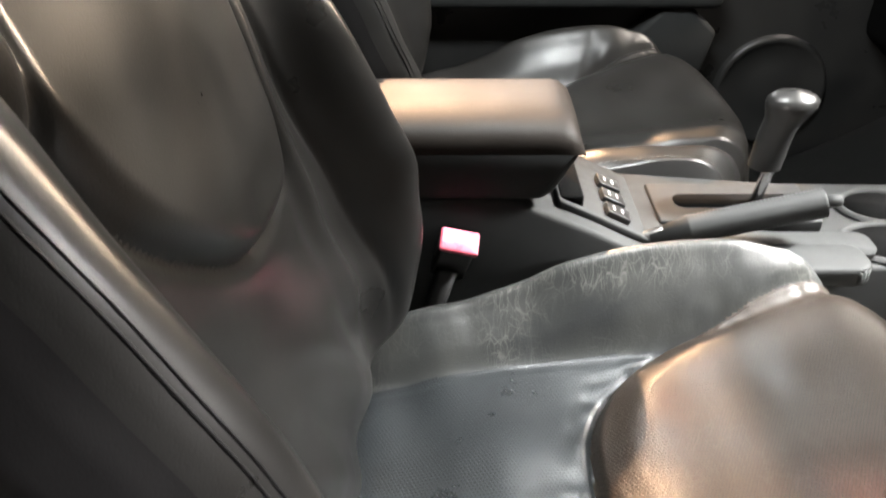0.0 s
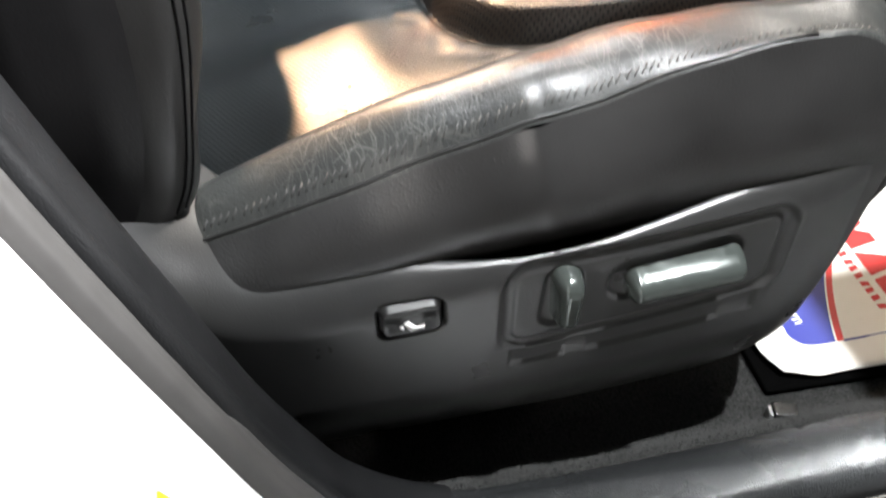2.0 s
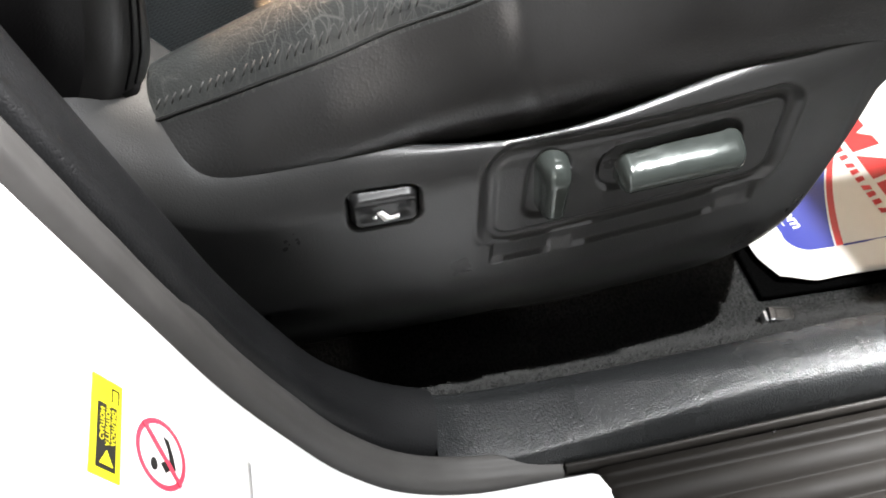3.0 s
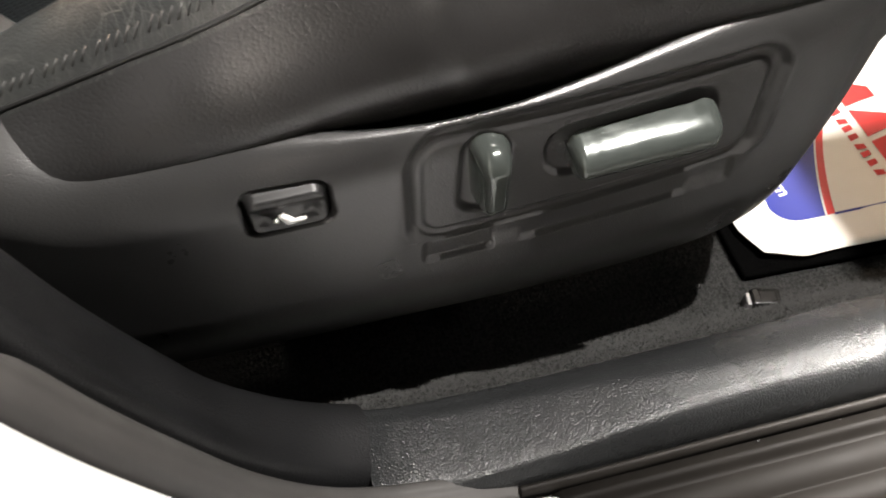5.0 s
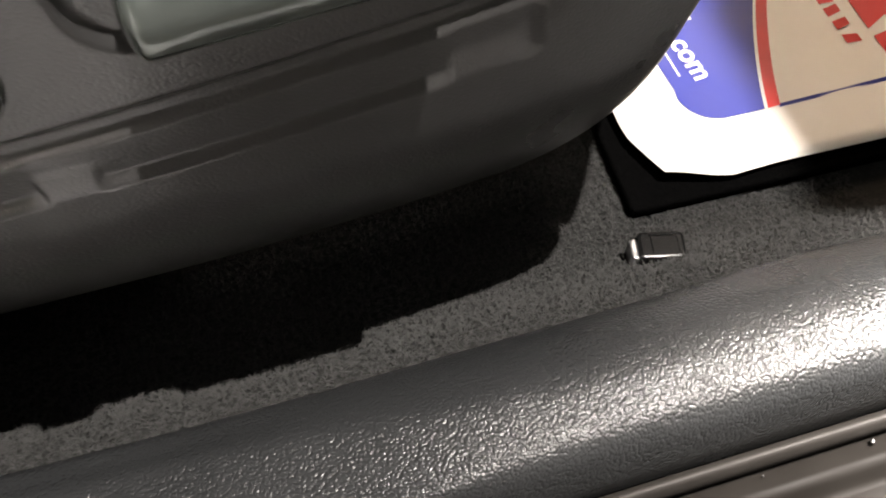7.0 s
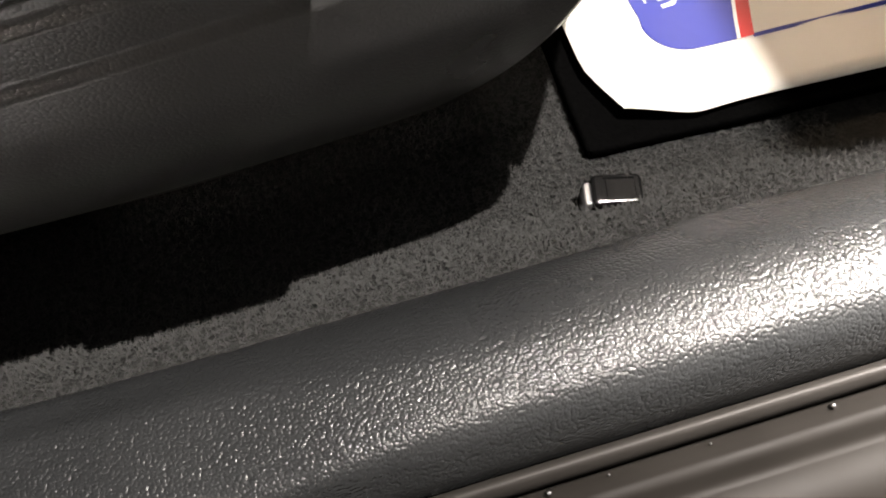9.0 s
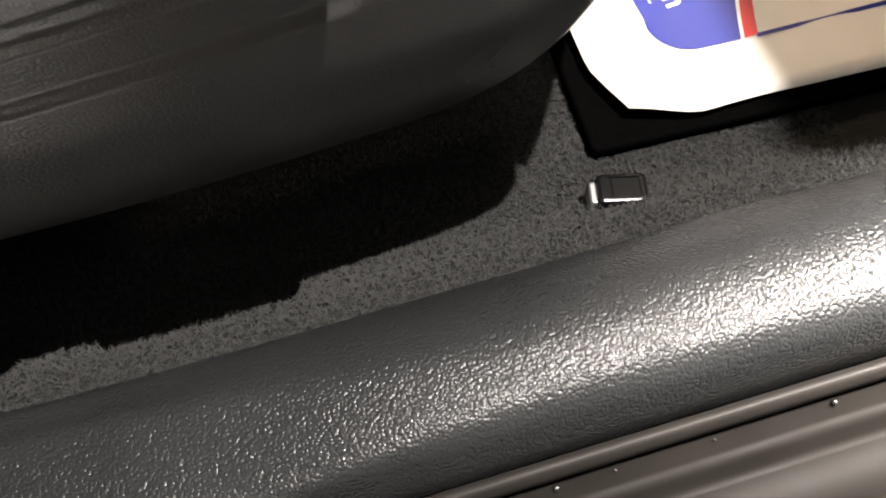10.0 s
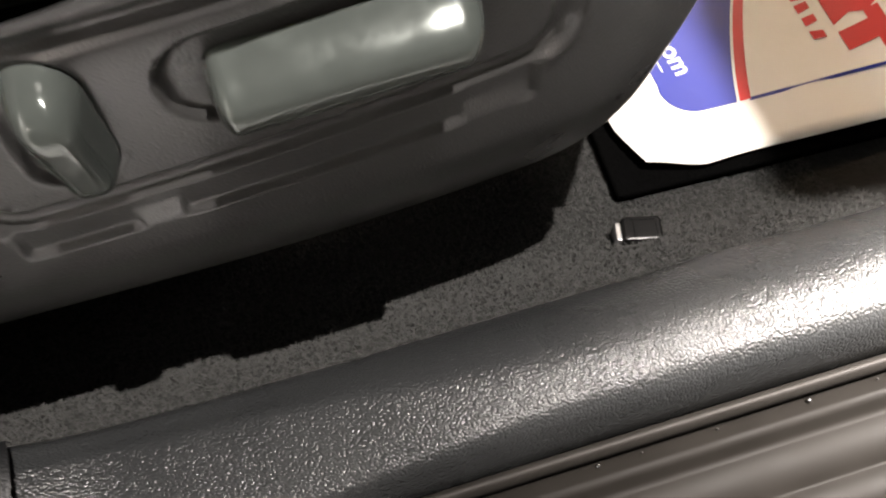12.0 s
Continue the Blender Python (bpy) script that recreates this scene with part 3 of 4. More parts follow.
    for i, s in enumerate(0.5 - 0.5 * np.cos(np.linspace(0, math.pi, 30))):
        cap = max(0.0, 1 - (1 - min(1, s / 0.30)) ** 2.4) ** 0.42 * max(0.0, 1 - (1 - min(1, (1 - s) / 0.18)) ** 2.4) ** 0.42
        half = (0.0105 - 0.0018 * s) * (0.04 + 0.96 * cap)
        out = (0.020 - 0.004 * s) * cap ** 0.8
        rows.append([(0.1562 + 0.0012 * s + q * half, 0.2095 - out * (1 - abs(q) ** 4.0), 0.5795 - 0.0440 * s) for q in np.linspace(-1, 1, 21)])
    sheet("recline_switch", np.array(rows), KNOB, shield, "satin grey recline lever", flip=True)
    rows = []
    for s in 0.5 - 0.5 * np.cos(np.linspace(0, math.pi, 50)):
        cap = math.sqrt(max(0.0, 1 - (1 - min(1, s / 0.07)) ** 2)) * math.sqrt(max(0.0, 1 - (1 - min(1, (1 - s) / 0.12)) ** 2))
        dent = 0.0012 * (math.exp(-((s - 0.13) / 0.05) ** 2) + math.exp(-((s - 0.88) / 0.05) ** 2))
        rows.append([(0.1935 + 0.0745 * s, 0.2085 - (0.0175 * (1 - abs(q) ** 3.0) - dent * max(0, q)) * cap, 0.5575 + 0.006 * s + q * 0.0115 * (0.10 + 0.90 * cap)) for q in np.linspace(-1, 1, 21)])
    sheet("slide_switch", np.array(rows), KNOB, shield, "satin grey slide bar")
    part("recliner_cap", tube([(-0.062, 0.262, 0.622), (-0.050, 0.250, 0.624)], [0.009, 0.006], 12), BLACK, thing, "black plastic hinge cap")
    return shield


driver_seat = tagged(seat(0.0, True), "black leather power driver's seat, creased and shiny with wear", "car seat", "front seats", "")
side_shield(driver_seat)
passenger_seat = tagged(seat(0.735, False), "black leather passenger seat beyond the console", "car seat", "front seats")


# ---- door opening: pillar, sill, body ----
def opening_path(n_up=46, n_round=60, n_sill=60):
    """The edge of the door opening from high on the pillar down into the sill: places in x, z and their inward normals."""
    xs = [-0.270, -0.135, -0.099, -0.082, -0.065, -0.036, -0.021, 0.000, 0.026, 0.055, 0.090, 0.140, 0.30, 0.60, 0.95]
    zs = [1.40, 0.950, 0.825, 0.770, 0.710, 0.615, 0.568, 0.518, 0.467, 0.433, 0.414, 0.409, 0.409, 0.409, 0.409]
    run = np.concatenate([[0], np.cumsum(np.hypot(np.diff(xs), np.diff(zs)))])
    s = np.concatenate([np.linspace(0, run[1], n_up, False), np.linspace(run[1], run[11], n_round, False), np.linspace(run[11], run[-1], n_sill)])
    p = np.stack([curve(s, run, xs), curve(s, run, zs)], -1)
    way = np.gradient(p, s, axis=0)
    way /= np.linalg.norm(way, axis=1)[:, None]
    return p, np.stack([-way[:, 1], way[:, 0]], -1), s


PATH, INWARD, RUN = opening_path()


def swept(name, profile, material, parent, label="", pick=None, wave=None):
    """Sweeps a profile of (inward, y) along the door opening."""
    fine = []
    prof = np.array(profile, float)
    q = np.concatenate([[0], np.cumsum(np.hypot(*np.diff(prof, axis=0).T))])
    qq = np.linspace(0, q[-1], max(6, len(prof) * 4))
    a, y = curve(qq, q, prof[:, 0]), curve(qq, q, prof[:, 1])
    rows = []
    for i, (p, n) in enumerate(zip(PATH, INWARD)):
        k = a if wave is None else a + wave(p, n, a, y)
        rows.append(np.stack([p[0] + n[0] * k, y, p[1] + n[1] * k], -1))
    rows = np.array(rows)
    if pick is not None:
        rows = rows[pick(PATH)]
    return sheet(name, rows, material, parent, label)


def face_shift(z):
    """How far the painted face stands in or out of the swept line, by height."""
    return float(curve(z, [0.40, 0.47, 0.55, 0.581, 0.608, 0.663, 0.72, 0.80, 1.4], [0, 0.001, 0.0037, 0.0028, 0, -0.008, -0.015, -0.018, -0.018]))


pillar = tagged(empty("pillar_b", (-0.08, 0.1, 0.41)), "white door pillar with black inner trim and stickers", "door pillar", kind="structure")
sill = tagged(empty("door_sill", (0.4, 0.12, 0.38)), "door sill with grained black cover and ribbed scuff plate", "door sill", kind="structure")
up_to, from_here = (lambda p: p[:, 0] < 0.0795), (lambda p: p[:, 0] >= 0.0755)
trim = [(-0.060, 0.188), (-0.020, 0.184), (-0.002, 0.179), (0.007, 0.170), (0.009, 0.158), (0.006, 0.146), (0.001, 0.136), (-0.004, 0.1325), (-0.012, 0.1315)]
swept("pillar_trim", trim, TRIM, pillar, "black plastic pillar trim", up_to, lambda p, n, a, y: -0.009 * float(step(np.array(p[1]), 0.415, 0.50)) * step(y, 0.134, 0.150))
cover = [(-0.060, 0.189), (-0.034, 0.186), (-0.020, 0.183), (-0.004, 0.176), (0.008, 0.164), (0.0140, 0.150), (0.0152, 0.140), (0.0142, 0.1305), (0.0122, 0.1268), (0.0050, 0.1222), (-0.004, 0.1190), (-0.010, 0.1180)]
swept("sill_cover", cover, SILL, sill, "grained black plastic sill cover", from_here, lambda p, n, a, y: -0.85 * np.maximum(a - (0.0050 + 0.0100 * float(step(np.array(p[0]), 0.08, 0.30))), 0) - 0.007 * float(step(np.array(-p[0]), -0.27, -0.10)) * step(a, -0.008, 0.006) + 0.004 * math.exp(-((p[0] - 0.385) / 0.04) ** 2) * step(y, 0.170, 0.180))
seal = [(-0.014, 0.1303), (-0.004, 0.1297), (0.0015, 0.1277), (0.0025, 0.1234), (0.0012, 0.1200), (0.0010, 0.1165), (0.0000, 0.1130), (-0.004, 0.1103), (-0.009, 0.1091), (-0.014, 0.1087)]
swept("weatherstrip", seal, SEAL, pillar, "dull rubber door seal", lambda p: p[:, 0] < 0.22, lambda p, n, a, y: (0.0030 * math.sin(p[1] * 110 + 1.5 * math.sin(p[1] * 57)) - 0.011) * float(step(np.array(p[1]), 0.590, 0.640)) * step(y, 0.1215, 0.1275) - 0.018 * float(step(np.array(p[0]), 0.09, 0.20)))
low_seal = [(-0.016, 0.1172), (-0.007, 0.1168), (-0.0045, 0.1145), (-0.007, 0.1120), (-0.016, 0.1115)]
swept("sill_seal", low_seal, RUBBER, sill, "thin rubber seal along the cover", lambda p: p[:, 0] >= 0.15)
jamb = [(-0.014, 0.1082), (-0.006, 0.1070), (-0.003, 0.1030), (-0.003, 0.0930), (-0.0036, 0.0882), (-0.0085, 0.0858), (-0.0108, 0.0835), (-0.0095, 0.0812), (-0.0070, 0.0790), (-0.0066, 0.0720), (-0.0064, 0.060), (-0.0064, 0.050), (-0.0064, 0.035), (-0.0064, 0.020), (-0.0064, 0.005), (-0.0066, -0.010), (-0.010, -0.040), (-0.030, -0.065), (-0.080, -0.070)]
swept("body_jamb", jamb, PAINT, pillar, "glossy white painted body", None, lambda p, n, a, y: -0.022 * float(step(np.array(p[0]), 0.165, 0.20)) + face_shift(p[1]) * step(-y, -0.0855, -0.0805))
# scuff plate with raised ribs
ys = [0.1108, 0.1095, 0.106, 0.1045, 0.1030, 0.1000, 0.0990, 0.0975, 0.0960, 0.0945, 0.0800, 0.0785, 0.0770, 0.0755, 0.0620, 0.0605, 0.0590, 0.0575, 0.0440, 0.0425, 0.0410, 0.0395, 0.024, 0.016, 0.010, 0.006]
zs = [0.396, 0.4005, 0.4010, 0.4040, 0.4042, 0.4040, 0.4015, 0.4012, 0.3990, 0.4005, 0.4000, 0.3978, 0.3978, 0.3998, 0.3990, 0.3966, 0.3966, 0.3986, 0.3978, 0.3953, 0.3953, 0.3972, 0.396, 0.393, 0.387, 0.380]
xs = np.concatenate([[0.170, 0.1712, 0.174], np.linspace(0.180, 0.95, 60)])
rows = []
for i, x in enumerate(xs):
    drop = [0.012, 0.003, 0.0006][i] if i < 3 else 0.0
    rows.append(np.stack([x + 0.25 * (0.11 - np.array(ys)) * math.exp(-(x - 0.17) / 0.05), np.array(ys), np.array(zs) - drop], -1))
plate = sheet("scuff_plate", np.array(rows), SCUFF, sill, "ribbed dark plastic scuff plate", flip=False)
for k in range(9):
    p = (0.29 + 0.028 * k + 0.01 * math.sin(k * 5.0), 0.1085, 0.4015)
    bm = bmesh.new()
    bmesh.ops.create_icosphere(bm, subdivisions=1, radius=0.0005 + 0.0006 * (k % 3 == 0))
    bmesh.ops.translate(bm, verts=bm.verts, vec=p)
    part("grit", bm, CHROME if k % 3 == 0 else FIBRE, plate, "tiny bright speck of grit")

# stickers on the jamb: along and across the pillar's face
HUB_RUN = float(np.interp(-0.6082, -PATH[:, 1], RUN)) - 0.0045
FACE = Vector((0.911, 0, 0.412))


def on_face(a, b, lift):
    """A place on the pillar's painted face: metres down along it and outward from the ring's middle."""
    s = HUB_RUN + a
    p = [float(np.interp(s, RUN, PATH[:, k])) for k in (0, 1)]
    n = [float(np.interp(s, RUN, INWARD[:, k])) for k in (0, 1)]
    k = -0.0059 + face_shift(p[1]) + lift
    return Vector((p[0] + n[0] * k, 0.0537 - b, p[1] + n[1] * k))


def flat(name, outline, lift, material, parent, label="", thick=0.0002):
    bm = bmesh.new()
    f = bm.faces.new([bm.verts.new(on_face(a, b, lift)) for a, b in outline])
    up = bmesh.ops.extrude_face_region(bm, geom=[f])
    bmesh.ops.translate(bm, verts=[v for v in up["geom"] if isinstance(v, bmesh.types.BMVert)], vec=FACE * thick)
    bmesh.ops.recalc_face_normals(bm, faces=bm.faces[:])
    return part(name, bm, material, parent, label, False)


def ring_outline(a, b, r0, r1, n=48):
    return [(a + r * math.cos(k * 2 * math.pi / n), b + r * math.sin(k * 2 * math.pi / n)) for r in (r0, r1) for k in range(n)]


def flat_ring(name, a, b, r0, r1, lift, material, parent, label="", n=48):
    bm = bmesh.new()
    o = [bm.verts.new(on_face(p, q, lift)) for p, q in ring_outline(a, b, r0, r1, n)]
    for k in range(n):
        bm.faces.new((o[k], o[(k + 1) % n], o[n + (k + 1) % n], o[n + k]))
    return part(name, bm, material, parent, label, False)


def lettering(name, words, a, b, height, lift, material, parent, label=""):
    """Raised words in the built-in font, read along the direction from b's end upward."""
    data = bpy.data.curves.new(name, "FONT")
    data.body, data.size, data.align_x, data.align_y = words, height, "CENTER", "CENTER"
    data.offset = height * 0.02
    tmp = bpy.data.objects.new(name, data)
    scene.collection.objects.link(tmp)
    bpy.context.view_layer.update()
    me = bpy.data.meshes.new_from_object(tmp.evaluated_get(bpy.context.evaluated_depsgraph_get()))
    bpy.data.objects.remove(tmp)
    me.materials.clear()
    me.materials.append(material)
    for v in me.vertices:
        v.co = on_face(a + v.co.y, b - v.co.x, lift)
    return under(new(name, me), parent, label)


def face_grid(name, a0, a1, b0, b1, lift, material, label):
    a, b = np.linspace(a0, a1, 40), np.linspace(b0, b1, 8)
    return sheet(name, np.array([[tuple(on_face(p, q, lift)) for q in b] for p in a]), material, None, label, thick=0.0003)


card = face_grid("warning_sticker", -0.110, 0.0610, -0.0209, 0.050, 0.0010, STICKER, "white warning sticker on the pillar with a red ring")
tagged(card, "", "sticker")
flat_ring("red_ring", 0, 0, 0.0137, 0.0115, 0.0014, PINKRED, card, "red prohibition ring")
flat("red_bar", [(-0.0110, -0.0085), (-0.0095, -0.0100), (0.0110, 0.0085), (0.0095, 0.0100)], 0.0017, PINKRED, card)
flat("figure", [(-0.001, 0.004), (0.004, 0.001), (0.003, -0.003), (0.0005, -0.007), (0.0035, -0.0065), (0.006, -0.001), (0.0075, 0.004), (0.0045, 0.0045), (0.002, 0.007)], 0.00155, INK, card, "black sign shape")
flat("figure", [(-0.0045 + 0.0018 * math.cos(k * 0.52), 0.0055 + 0.0024 * math.sin(k * 0.52)) for k in range(12)], 0.00155, INK, card)
yellow = flat("yellow_label", [(-0.0352, -0.0172), (-0.0211, -0.0172), (-0.0211, 0.0198), (-0.0352, 0.0198)], 0.0017, YELLOW, card, "yellow caution label")
flat("dark_field", [(-0.0325, -0.0070), (-0.0238, -0.0070), (-0.0238, 0.0170), (-0.0325, 0.0170)], 0.0020, INK, card)
for k, words in enumerate(("CAUTION", "ATTENTION", "ACHTUNG")):
    lettering("caution_word", words, -0.0307 + 0.0026 * k, 0.0010, 0.0027, 0.0024, YELLOW, card, "yellow capitals")
flat("triangle", [(-0.0312, 0.0155), (-0.0252, 0.0155), (-0.0282, 0.0102)], 0.0023, YELLOW, card, "yellow warning triangle")
for a, b, w, h in ((-0.0262, -0.0115, 0.0005, 0.0055), (-0.0232, -0.0115, 0.0005, 0.0055), (-0.0247, -0.0140, 0.0030, 0.0005)):
    flat("print_bar", [(a - w / 2, b - h / 2), (a + w / 2, b - h / 2), (a + w / 2, b + h / 2), (a - w / 2, b + h / 2)], 0.0021, INK, card)


# ---- floor of the car ----
gx, gy = np.meshgrid(np.concatenate([np.linspace(-0.6, 0.08, 20, False), np.linspace(0.08, 0.52, 230, False), np.linspace(0.52, 1.1, 30)]), np.concatenate([np.linspace(0.176, 0.34, 86, False), np.linspace(0.34, 1.72, 40)]), indexing="ij")
rng = np.random.RandomState(4)
gz = 0.356 + 0.036 * step(-gy, -0.222, -0.182) + 0.0006 * lumps(gx, gy, 0.12, 8) + 0.16 * step(gx, 0.62, 1.05) + rng.uniform(-0.0008, 0.0008, gx.shape)
carpet = tagged(sheet("floor_carpet", np.stack([gx, gy, gz], -1), CARPET, None, flip=False), "dark grey looped car carpet", "carpet", kind="structure")


rng = np.random.RandomState(7)
tx, ty = (g.ravel() for g in np.meshgrid(np.arange(0.01, 0.46, 0.0033), np.arange(0.179, 0.306, 0.0030), indexing="ij"))
tx, ty = (np.repeat(g + rng.uniform(-0.0008, 0.0008, g.size), 15) for g in (tx, ty))
n = tx.size
fx, fy = tx + rng.normal(0, 0.00075, n), ty + rng.normal(0, 0.00075, n)
fz = 0.3555 + 0.036 * step(-fy, -0.222, -0.182) + 0.0006 * lumps(fx, fy, 0.12, 8) + 0.0010 * np.exp(-((fx - tx) ** 2 + (fy - ty) ** 2) / 0.0011**2)
a, lean, h, w = rng.uniform(0, 6.28, n), rng.uniform(0.3, 1.3, n), rng.uniform(0.0009, 0.0024, n), rng.uniform(0.00010, 0.00023, n)
root = np.stack([fx, fy, fz], -1)
side = np.stack([-np.sin(a) * w, np.cos(a) * w, 0 * a], -1)
rise = np.stack([np.cos(a) * lean * h, np.sin(a) * lean * h, h], -1)
bow = np.stack([np.cos(a) * h * 0.6, np.sin(a) * h * 0.6, -0.25 * h], -1)
verts = np.stack([root - side, root + side, root + 0.7 * rise + side, root + 0.7 * rise - side, root + rise + bow], 1).reshape(-1, 3)
first = 5 * np.arange(n)
faces = [f for k in first.tolist() for f in ((k, k + 1, k + 2, k + 3), (k + 3, k + 2, k + 4))]
fibres = under(new("carpet_pile", mesh_of("carpet_pile", verts, faces, FIBRE, False)), carpet, "short curled carpet fibres")
tagged(fibres, kind="stuff")

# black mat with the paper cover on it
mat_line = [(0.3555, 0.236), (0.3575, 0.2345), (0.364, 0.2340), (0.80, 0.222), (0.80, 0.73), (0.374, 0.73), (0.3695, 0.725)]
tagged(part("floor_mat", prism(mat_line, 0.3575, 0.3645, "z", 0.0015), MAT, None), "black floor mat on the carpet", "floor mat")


def paper_z(x, y):
    return 0.3672 + 0.004 * np.exp(-((x - 0.372) / 0.02) ** 2) + 0.0010 * np.exp(-((y - 0.242) / 0.012) ** 2) * (1 + np.sin(x * 34)) + 0.0006 * np.sin(x * 60 + y * 40)


u, w = np.linspace(0, 1, 70), np.linspace(0, 1, 60)
U, W = np.meshgrid(u, w, indexing="ij")
px, py = 0.3645 + 0.30 * U + 0.004 * W, 0.2375 + 0.44 * W
corner = np.clip(1 - U / 0.13, 0, 1) * np.clip(1 - W / 0.075, 0, 1)
px, py = px + 0.009 * corner**1.1, py + 0.008 * corner**1.1
py = py + (0.0010 * np.sin(U * 9) - 0.0014 * np.exp(-((U - 0.11) / 0.07) ** 2)) * (1 - W) ** 8
paper = tagged(sheet("paper_mat", np.stack([px, py, paper_z(px, py)], -1), PAPER, None, thick=0.0003, flip=False), "white paper mat with blue and red print on floor mat", "paper mat")


def printed(name, outline, material, lift=0.0004, label="", cell=0.006):
    """A flat print that follows the paper."""
    bm = bmesh.new()
    bm.faces.new([bm.verts.new((x, y, 0)) for x, y in outline])
    bmesh.ops.triangulate(bm, faces=bm.faces[:])
    bmesh.ops.subdivide_edges(bm, edges=[e for e in bm.edges if e.calc_length() > cell], cuts=3, use_grid_fill=True)
    for v in bm.verts:
        v.co.z = float(paper_z(v.co.x, v.co.y)) + lift
    bmesh.ops.recalc_face_normals(bm, faces=bm.faces[:])
    return part(name, bm, material, paper, label, False)


red_line = [(0.4365 + 0.020 * s + 0.012 * s * s, 0.268 + 0.075 * s) for s in np.linspace(0, 1.5, 14)]
blue = [(0.395 + 0.004 * s, 0.345 - 0.055 * s) for s in np.linspace(0, 1, 4)] + [(0.4165 - 0.0185 * math.cos(a), 0.286 - 0.0175 * math.sin(a)) for a in np.linspace(0.1, 1.5, 9)] + [(x - 0.0016, y) for x, y in red_line if y < 0.36]
printed("blue_field", blue, BLUE, 0.0005, "deep blue printed field")
printed("red_stripe", red_line + [(x + 0.0062, y) for x, y in red_line[::-1]], RED, 0.0006, "curved red stripe")
printed("blue_rule", [(0.4420, 0.2668), (0.66, 0.2668), (0.66, 0.2688), (0.4420, 0.2688)], BLUE, 0.0006, "thin blue rule")
# a maker's mark, kept to plain red shapes: four bold slanted ones over a row of small ones
for outline in (
    [(0.507, 0.405), (0.537, 0.411), (0.537, 0.397), (0.524, 0.389), (0.537, 0.383), (0.537, 0.371), (0.507, 0.365)],
    [(0.507, 0.361), (0.537, 0.350), (0.537, 0.338), (0.507, 0.331)],
    [(0.507, 0.326), (0.537, 0.332), (0.537, 0.308), (0.529, 0.303), (0.519, 0.305), (0.507, 0.299)],
    [(0.507, 0.294), (0.527, 0.298), (0.527, 0.304), (0.537, 0.306), (0.537, 0.277), (0.527, 0.275), (0.527, 0.285), (0.507, 0.281)],
):
    printed("red_block", outline, RED, 0.0006, "bold red printed shape")
for k in range(13):
    y = 0.4095 - 0.0092 * k
    slant = 0.0014 if k % 3 else -0.0012
    printed("red_bar", [(0.4920, y), (0.5000, y + slant), (0.5000, y - 0.0050 + slant), (0.4920, y - 0.0058)], RED, 0.0006)
printed("white_line", [(x - 0.0016, y) for x, y in red_line] + [(x, y) for x, y in red_line[::-1]], WHITE, 0.0007)
def paper_words(words, x, y, height):
    data = bpy.data.curves.new("web_ending", "FONT")
    data.body, data.size, data.offset = words, height, height * 0.025
    tmp = bpy.data.objects.new("web_ending", data)
    scene.collection.objects.link(tmp)
    bpy.context.view_layer.update()
    me = bpy.data.meshes.new_from_object(tmp.evaluated_get(bpy.context.evaluated_depsgraph_get()))
    bpy.data.objects.remove(tmp)
    me.materials.clear()
    me.materials.append(WHITE)
    for v in me.vertices:
        p, q = x + v.co.y + 0.10 * v.co.x, y - v.co.x + 0.10 * v.co.y
        v.co = (p, q, float(paper_z(p, q)) + 0.0010)
    return under(new("web_ending", me), paper, "white printed letters")


paper_words(".com", 0.4085, 0.3215, 0.0150)
for k, y in enumerate((0.3560, 0.3455, 0.3350)):
    printed("white_bar", [(0.4175, y), (0.4175, y - 0.0024), (0.4255, y - 0.0016), (0.4255, y + 0.0008)], WHITE, 0.0009)
    printed("white_bar", [(0.4175, y - 0.0046), (0.4175, y - 0.0070), (0.4255, y - 0.0062), (0.4255, y - 0.0038)], WHITE, 0.0009)
printed("white_bar", [(0.4035, 0.318), (0.4045, 0.297), (0.4055, 0.297), (0.4045, 0.318)], WHITE, 0.0009)

# mat clip on the carpet
clip = tagged(part("mat_clip", prism(rounded(0.3575, 0.2120, 0.0195, 0.0130, 0.0025, -14), 0.3600, 0.3725, "z", 0.0014, 3), CLIP, None, "", False), "black plastic mat clip with a bright metal end", "mat clip")
for x, y, w, h in ((0.3595, 0.2165, 0.0120, 0.0009), (0.3575, 0.2072, 0.0120, 0.0009), (0.3538, 0.2127, 0.0010, 0.0085), (0.3645, 0.2100, 0.0010, 0.0085)):
    part("clip_ridge", prism(rounded(x, y, w, h, 0.0004, -14, 2), 0.3722, 0.3731, "z"), CLIP, clip, "", False)
part("clip_tongue", prism(rounded(0.3482, 0.2141, 0.0060, 0.0098, 0.001, -14), 0.3585, 0.3698, "z", 0.0008), STEEL, clip, "bright metal tongue")


# ---- centre console ----
console = tagged(empty("center_console", (0.2, 0.86, 0.356)), "black plastic centre console with a leather armrest", "console")
side = [(-0.30, 0.36), (-0.30, 0.728), (0.060, 0.728), (0.085, 0.722), (0.16, 0.690), (0.215, 0.662), (0.42, 0.647), (0.60, 0.645), (0.72, 0.665), (0.72, 0.36)]
part("console_body", prism(side, 0.768, 0.965, "y", 0.006), SMOOTH, console, "grained black console body")
armrest_box = prism([(-0.22, 0.727), (0.100, 0.727), (0.112, 0.735), (0.138, 0.780), (0.136, 0.785), (-0.22, 0.787)], 0.770, 0.914, "y", 0.006, 3)
part("armrest_box", armrest_box, SMOOTH, console, "smooth black armrest box")
rows = []
